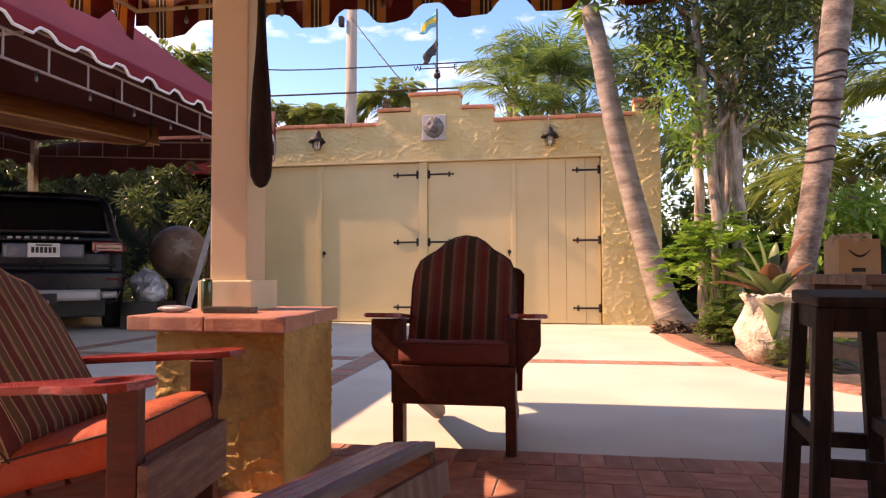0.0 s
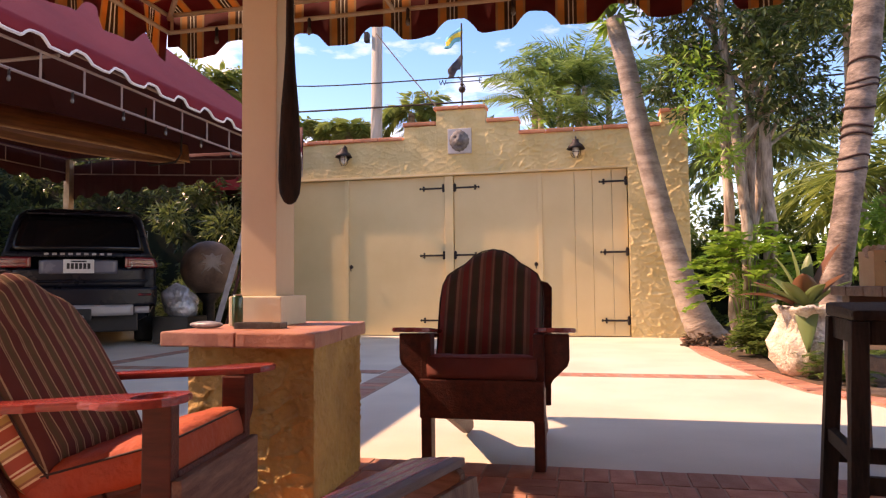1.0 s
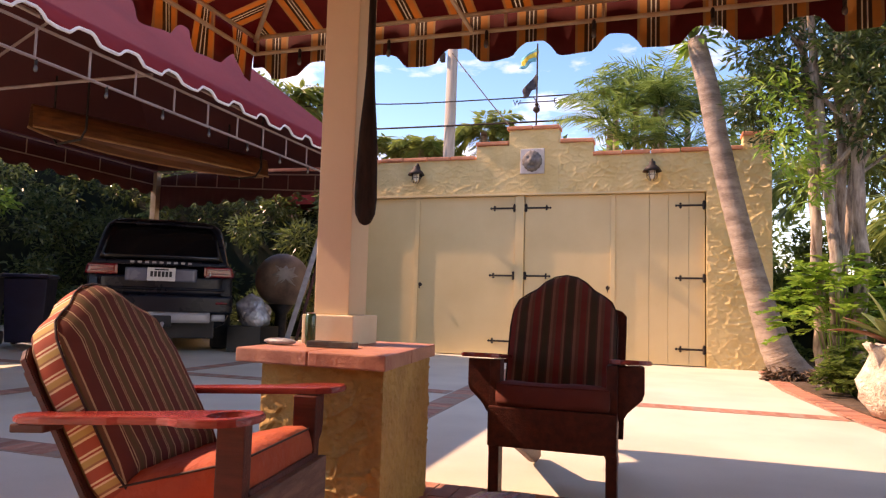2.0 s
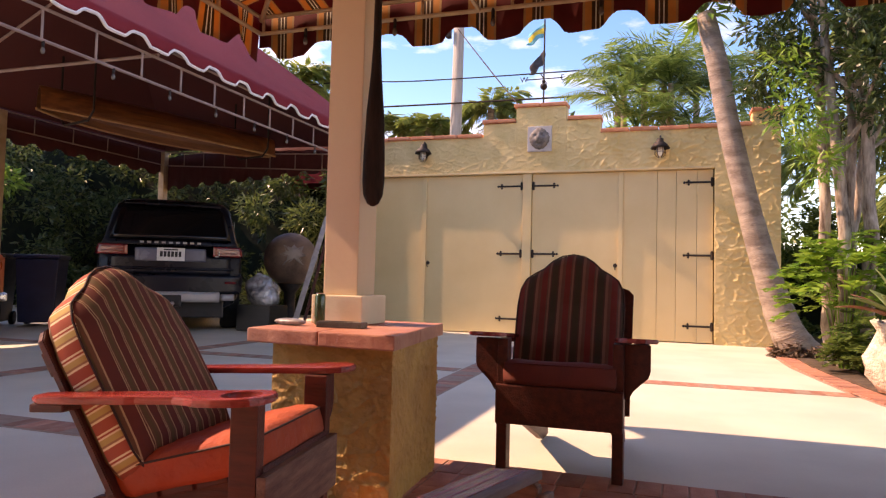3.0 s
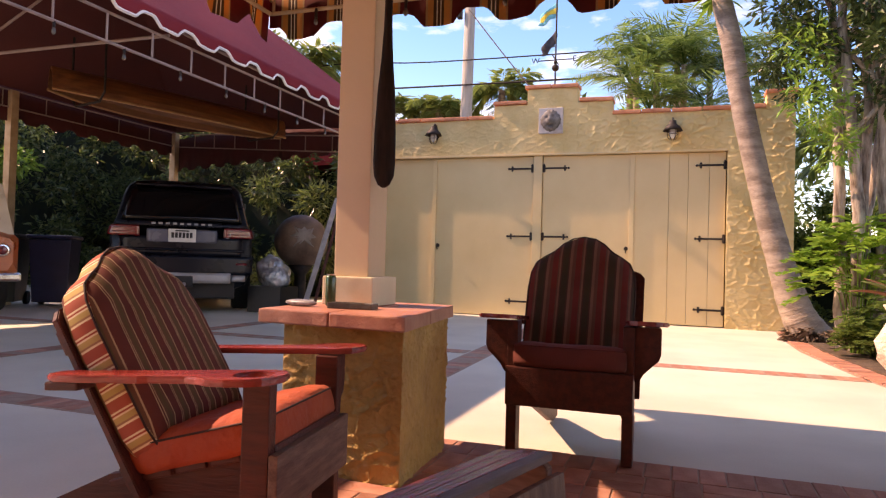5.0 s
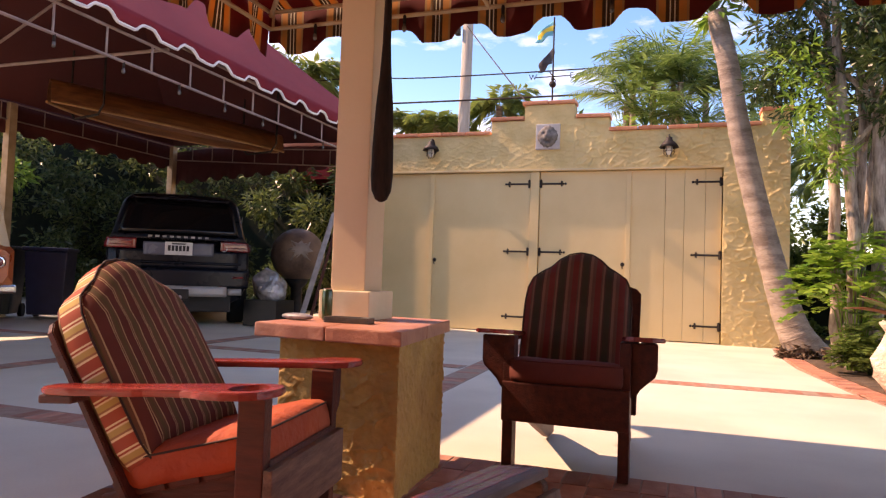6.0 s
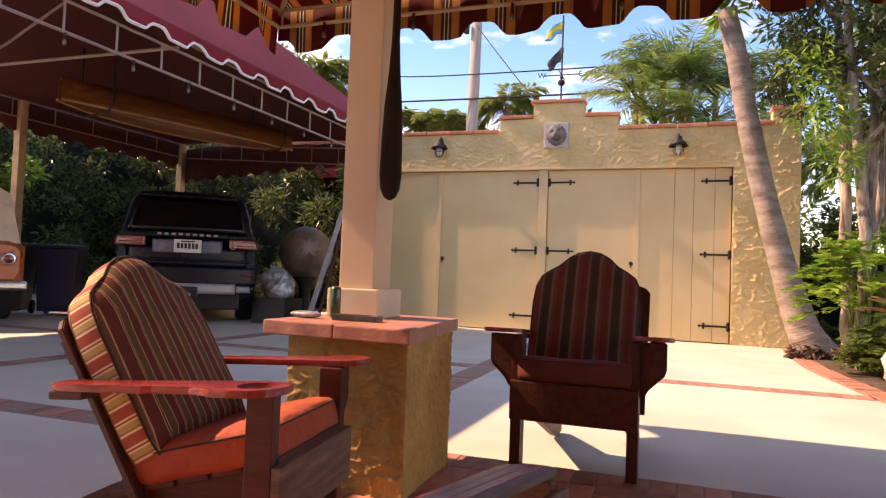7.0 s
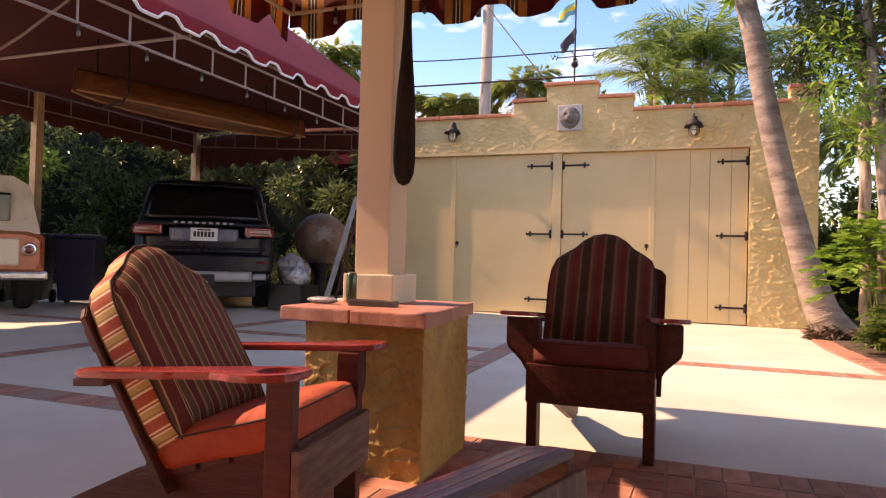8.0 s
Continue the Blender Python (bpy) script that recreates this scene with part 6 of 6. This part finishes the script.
wire((-22, 19.75, 7.5), (14, 19.75, 7.3), 0.45, 0.02, 0.12)
wire((-22, 19.75, 6.6), (14, 19.75, 6.4), 0.3, 0.028)
wire((-6.4, 19.75, 8.5), (-1.9, 16.25, 2.98), 0.08, 0.016)
wire((-22, 19.9, 9.7), (14, 19.9, 9.3), 0.5, 0.01)
aw = thing("maroon_awning", "far maroon canvas awning behind the garage parapet", "awning", (-6.3, 13.4, 0.0))
bm = bmesh.new()
v = [bm.verts.new(p) for p in [(-2.2, 0, 3.9), (1.05, 0, 3.0), (1.05, 1.6, 3.0), (-2.2, 1.6, 3.9), (-2.2, 0, 2.9), (1.05, 0, 2.85), (1.05, 1.6, 2.85), (-2.2, 1.6, 2.9)]]
for q in [(0, 1, 2, 3), (0, 4, 5, 1), (1, 5, 6, 2), (3, 2, 6, 7), (0, 3, 7, 4), (4, 7, 6, 5)]:
    bm.faces.new([v[k] for k in q])
bmesh.ops.recalc_face_normals(bm, faces=bm.faces)
part("awning_canvas", bm, MAROON, aw)
for q in (0.95, -2.1):
    part("awning_post", box(q - 0.04, q + 0.04, 0.75, 0.83, 0, 2.9, 0.004), TUBE_GREY, aw)

# ---- brick patio, bands and kerb ----


def brick_mesh(lx, ly, h=0.009):
    bm = bmesh.new()
    add_box(bm, -lx / 2, lx / 2, -ly / 2, ly / 2, -0.01, h)
    es = [e for e in bm.edges if all(v.co.z > 0 for v in e.verts)]
    bmesh.ops.bevel(bm, geom=es, offset=0.0025, segments=1, affect="EDGES")
    me = bpy.data.meshes.new("brick")
    bm.to_mesh(me)
    bm.free()
    me.materials.append(BRICK)
    return me


BRICK_ME = brick_mesh(0.194, 0.094)


def lay(parent, x, y, turn, rng):
    b = new("brick", BRICK_ME)
    b.parent = parent
    b.matrix_basis = pose(x, y, -0.002 + rng.uniform(-0.001, 0.001), rng.uniform(-0.25, 0.25), rng.uniform(-0.25, 0.25), turn + rng.uniform(-0.6, 0.6))


patio = thing("patio", "red brick patio paving under the awning", "paving", kind="structure")
part("patio_bed", box(-1.55, 4.4, -2.6, 2.95, 0.0, 0.0035), MORTAR, patio)
rng = random.Random(3)
rest_v = []
# soldier course along the edge, then basket-weave pairs behind it
for i in range(59):
    x = -1.5 + i * 0.1
    if -1.9 < x < 1.3:
        lay(patio, x, 2.845, 90, rng)
    else:
        rest_v.append((x, 2.845, 90))
for row in range(27):
    for col in range(29):
        x0, y0 = -1.44 + col * 0.2, 2.64 - row * 0.2
        flat = (row + col) % 2 == 0
        for s in (-0.05, 0.05):
            x, y, tn = (x0, y0 + s, 0) if flat else (x0 + s, y0, 90)
            if -1.75 < x < 1.2 and y > 1.75:
                lay(patio, x, y, tn, rng)
            else:
                rest_v.append((x, y, tn))
V, F = [], []
for x, y, tn in rest_v:
    hx, hy = (0.096, 0.046) if tn == 0 else (0.046, 0.096)
    i = len(V)
    V += [(x - hx, y - hy, 0), (x + hx, y - hy, 0), (x + hx, y + hy, 0), (x - hx, y + hy, 0), (x - hx + 0.003, y - hy + 0.003, 0.008), (x + hx - 0.003, y - hy + 0.003, 0.008), (x + hx - 0.003, y + hy - 0.003, 0.008), (x - hx + 0.003, y + hy - 0.003, 0.008)]
    F += [(i + 4, i + 5, i + 6, i + 7), (i, i + 1, i + 5, i + 4), (i + 1, i + 2, i + 6, i + 5), (i + 2, i + 3, i + 7, i + 6), (i + 3, i, i + 4, i + 7)]
tagged(mesh_part("patio_bricks", V, F, BRICK, patio), kind="stuff")


def band(label, a, b, width=0.20, step=0.1):
    """A strip of bricks laid crosswise in the concrete."""
    t = thing("brick_band", label, "brick band", kind="structure")
    a, b = Vector((*a, 0)), Vector((*b, 0))
    d = (b - a).normalized()
    n = int((b - a).length / step)
    ang = math.degrees(math.atan2(d.y, d.x))
    s = Vector((-d.y, d.x, 0)) * (width / 2 + 0.01)
    bm = bmesh.new()
    lo = [a - s, b - s, b + s, a + s]
    v0 = [bm.verts.new(p) for p in lo]
    v1 = [bm.verts.new(p + Vector((0, 0, 0.004))) for p in lo]
    bm.faces.new(v1)
    for k in range(4):
        bm.faces.new((v0[k], v0[(k + 1) % 4], v1[(k + 1) % 4], v1[k]))
    part("band_bed", bm, MORTAR, t)
    for i in range(n):
        p = a + d * (i + 0.5) * step
        x = new("brick", BRICK_ME)
        x.parent = t
        x.matrix_basis = pose(p.x, p.y, rng.uniform(-0.006, -0.003), 0, 0, ang + 90 + rng.uniform(-0.6, 0.6))


L = "red brick band set flush in the pale concrete"
band(L, (-1.62, 2.96), (-1.88, 10.2))
band(L, (-4.92, -1.0), (-4.92, 8.4))
band(L, (-4.80, 2.75), (-1.72, 2.75))
band(L, (-8.0, 5.95), (-5.05, 5.95))
band(L, (-4.80, 5.95), (-1.86, 5.95))
band(L, (-1.62, 6.0), (1.30, 6.0))
kerb = thing("brick_kerb", "curved red brick edging round the planting bed", "kerb", kind="structure")
pts = [Vector((x, y, 0)) for x, y in [(1.24, 10.15), (1.19, 8.8), (1.20, 7.8), (1.28, 7.0), (1.38, 6.1), (1.53, 5.3), (1.85, 4.68), (2.40, 4.22), (3.4, 3.9), (5.9, 3.9)]]
bm = bmesh.new()
bed_l, bed_r = [], []
for i in range(91):
    s = i / 90 * (len(pts) - 1)
    a = min(len(pts) - 2, int(s))
    p, d = pts[a].lerp(pts[a + 1], s - a), (pts[a + 1] - pts[a]).normalized()
    q = Vector((-d.y, d.x, 0))
    bed_l.append(bm.verts.new(p + q * 0.12 + Vector((0, 0, 0.004))))
    bed_r.append(bm.verts.new(p - q * 0.12 + Vector((0, 0, 0.004))))
    if i:
        bm.faces.new((bed_l[-2], bed_l[-1], bed_r[-1], bed_r[-2]))
r = bmesh.ops.extrude_face_region(bm, geom=bm.faces[:])
bmesh.ops.translate(bm, vec=(0, 0, -0.1), verts=[v for v in r["geom"] if isinstance(v, bmesh.types.BMVert)])
bmesh.ops.recalc_face_normals(bm, faces=bm.faces)
part("kerb_bed", bm, MORTAR, kerb)
for a, b in zip(pts, pts[1:]):
    d = (b - a)
    n = max(1, round(d.length / 0.1))
    for i in range(n):
        p = a.lerp(b, (i + 0.5) / n)
        k = new("brick", BRICK_ME)
        k.parent = kerb
        k.matrix_basis = pose(p.x, p.y, 0.006 + rng.uniform(-0.002, 0.003), rng.uniform(-1, 1), rng.uniform(-1, 1), math.degrees(math.atan2(d.y, d.x)) + 90 + rng.uniform(-2, 2))
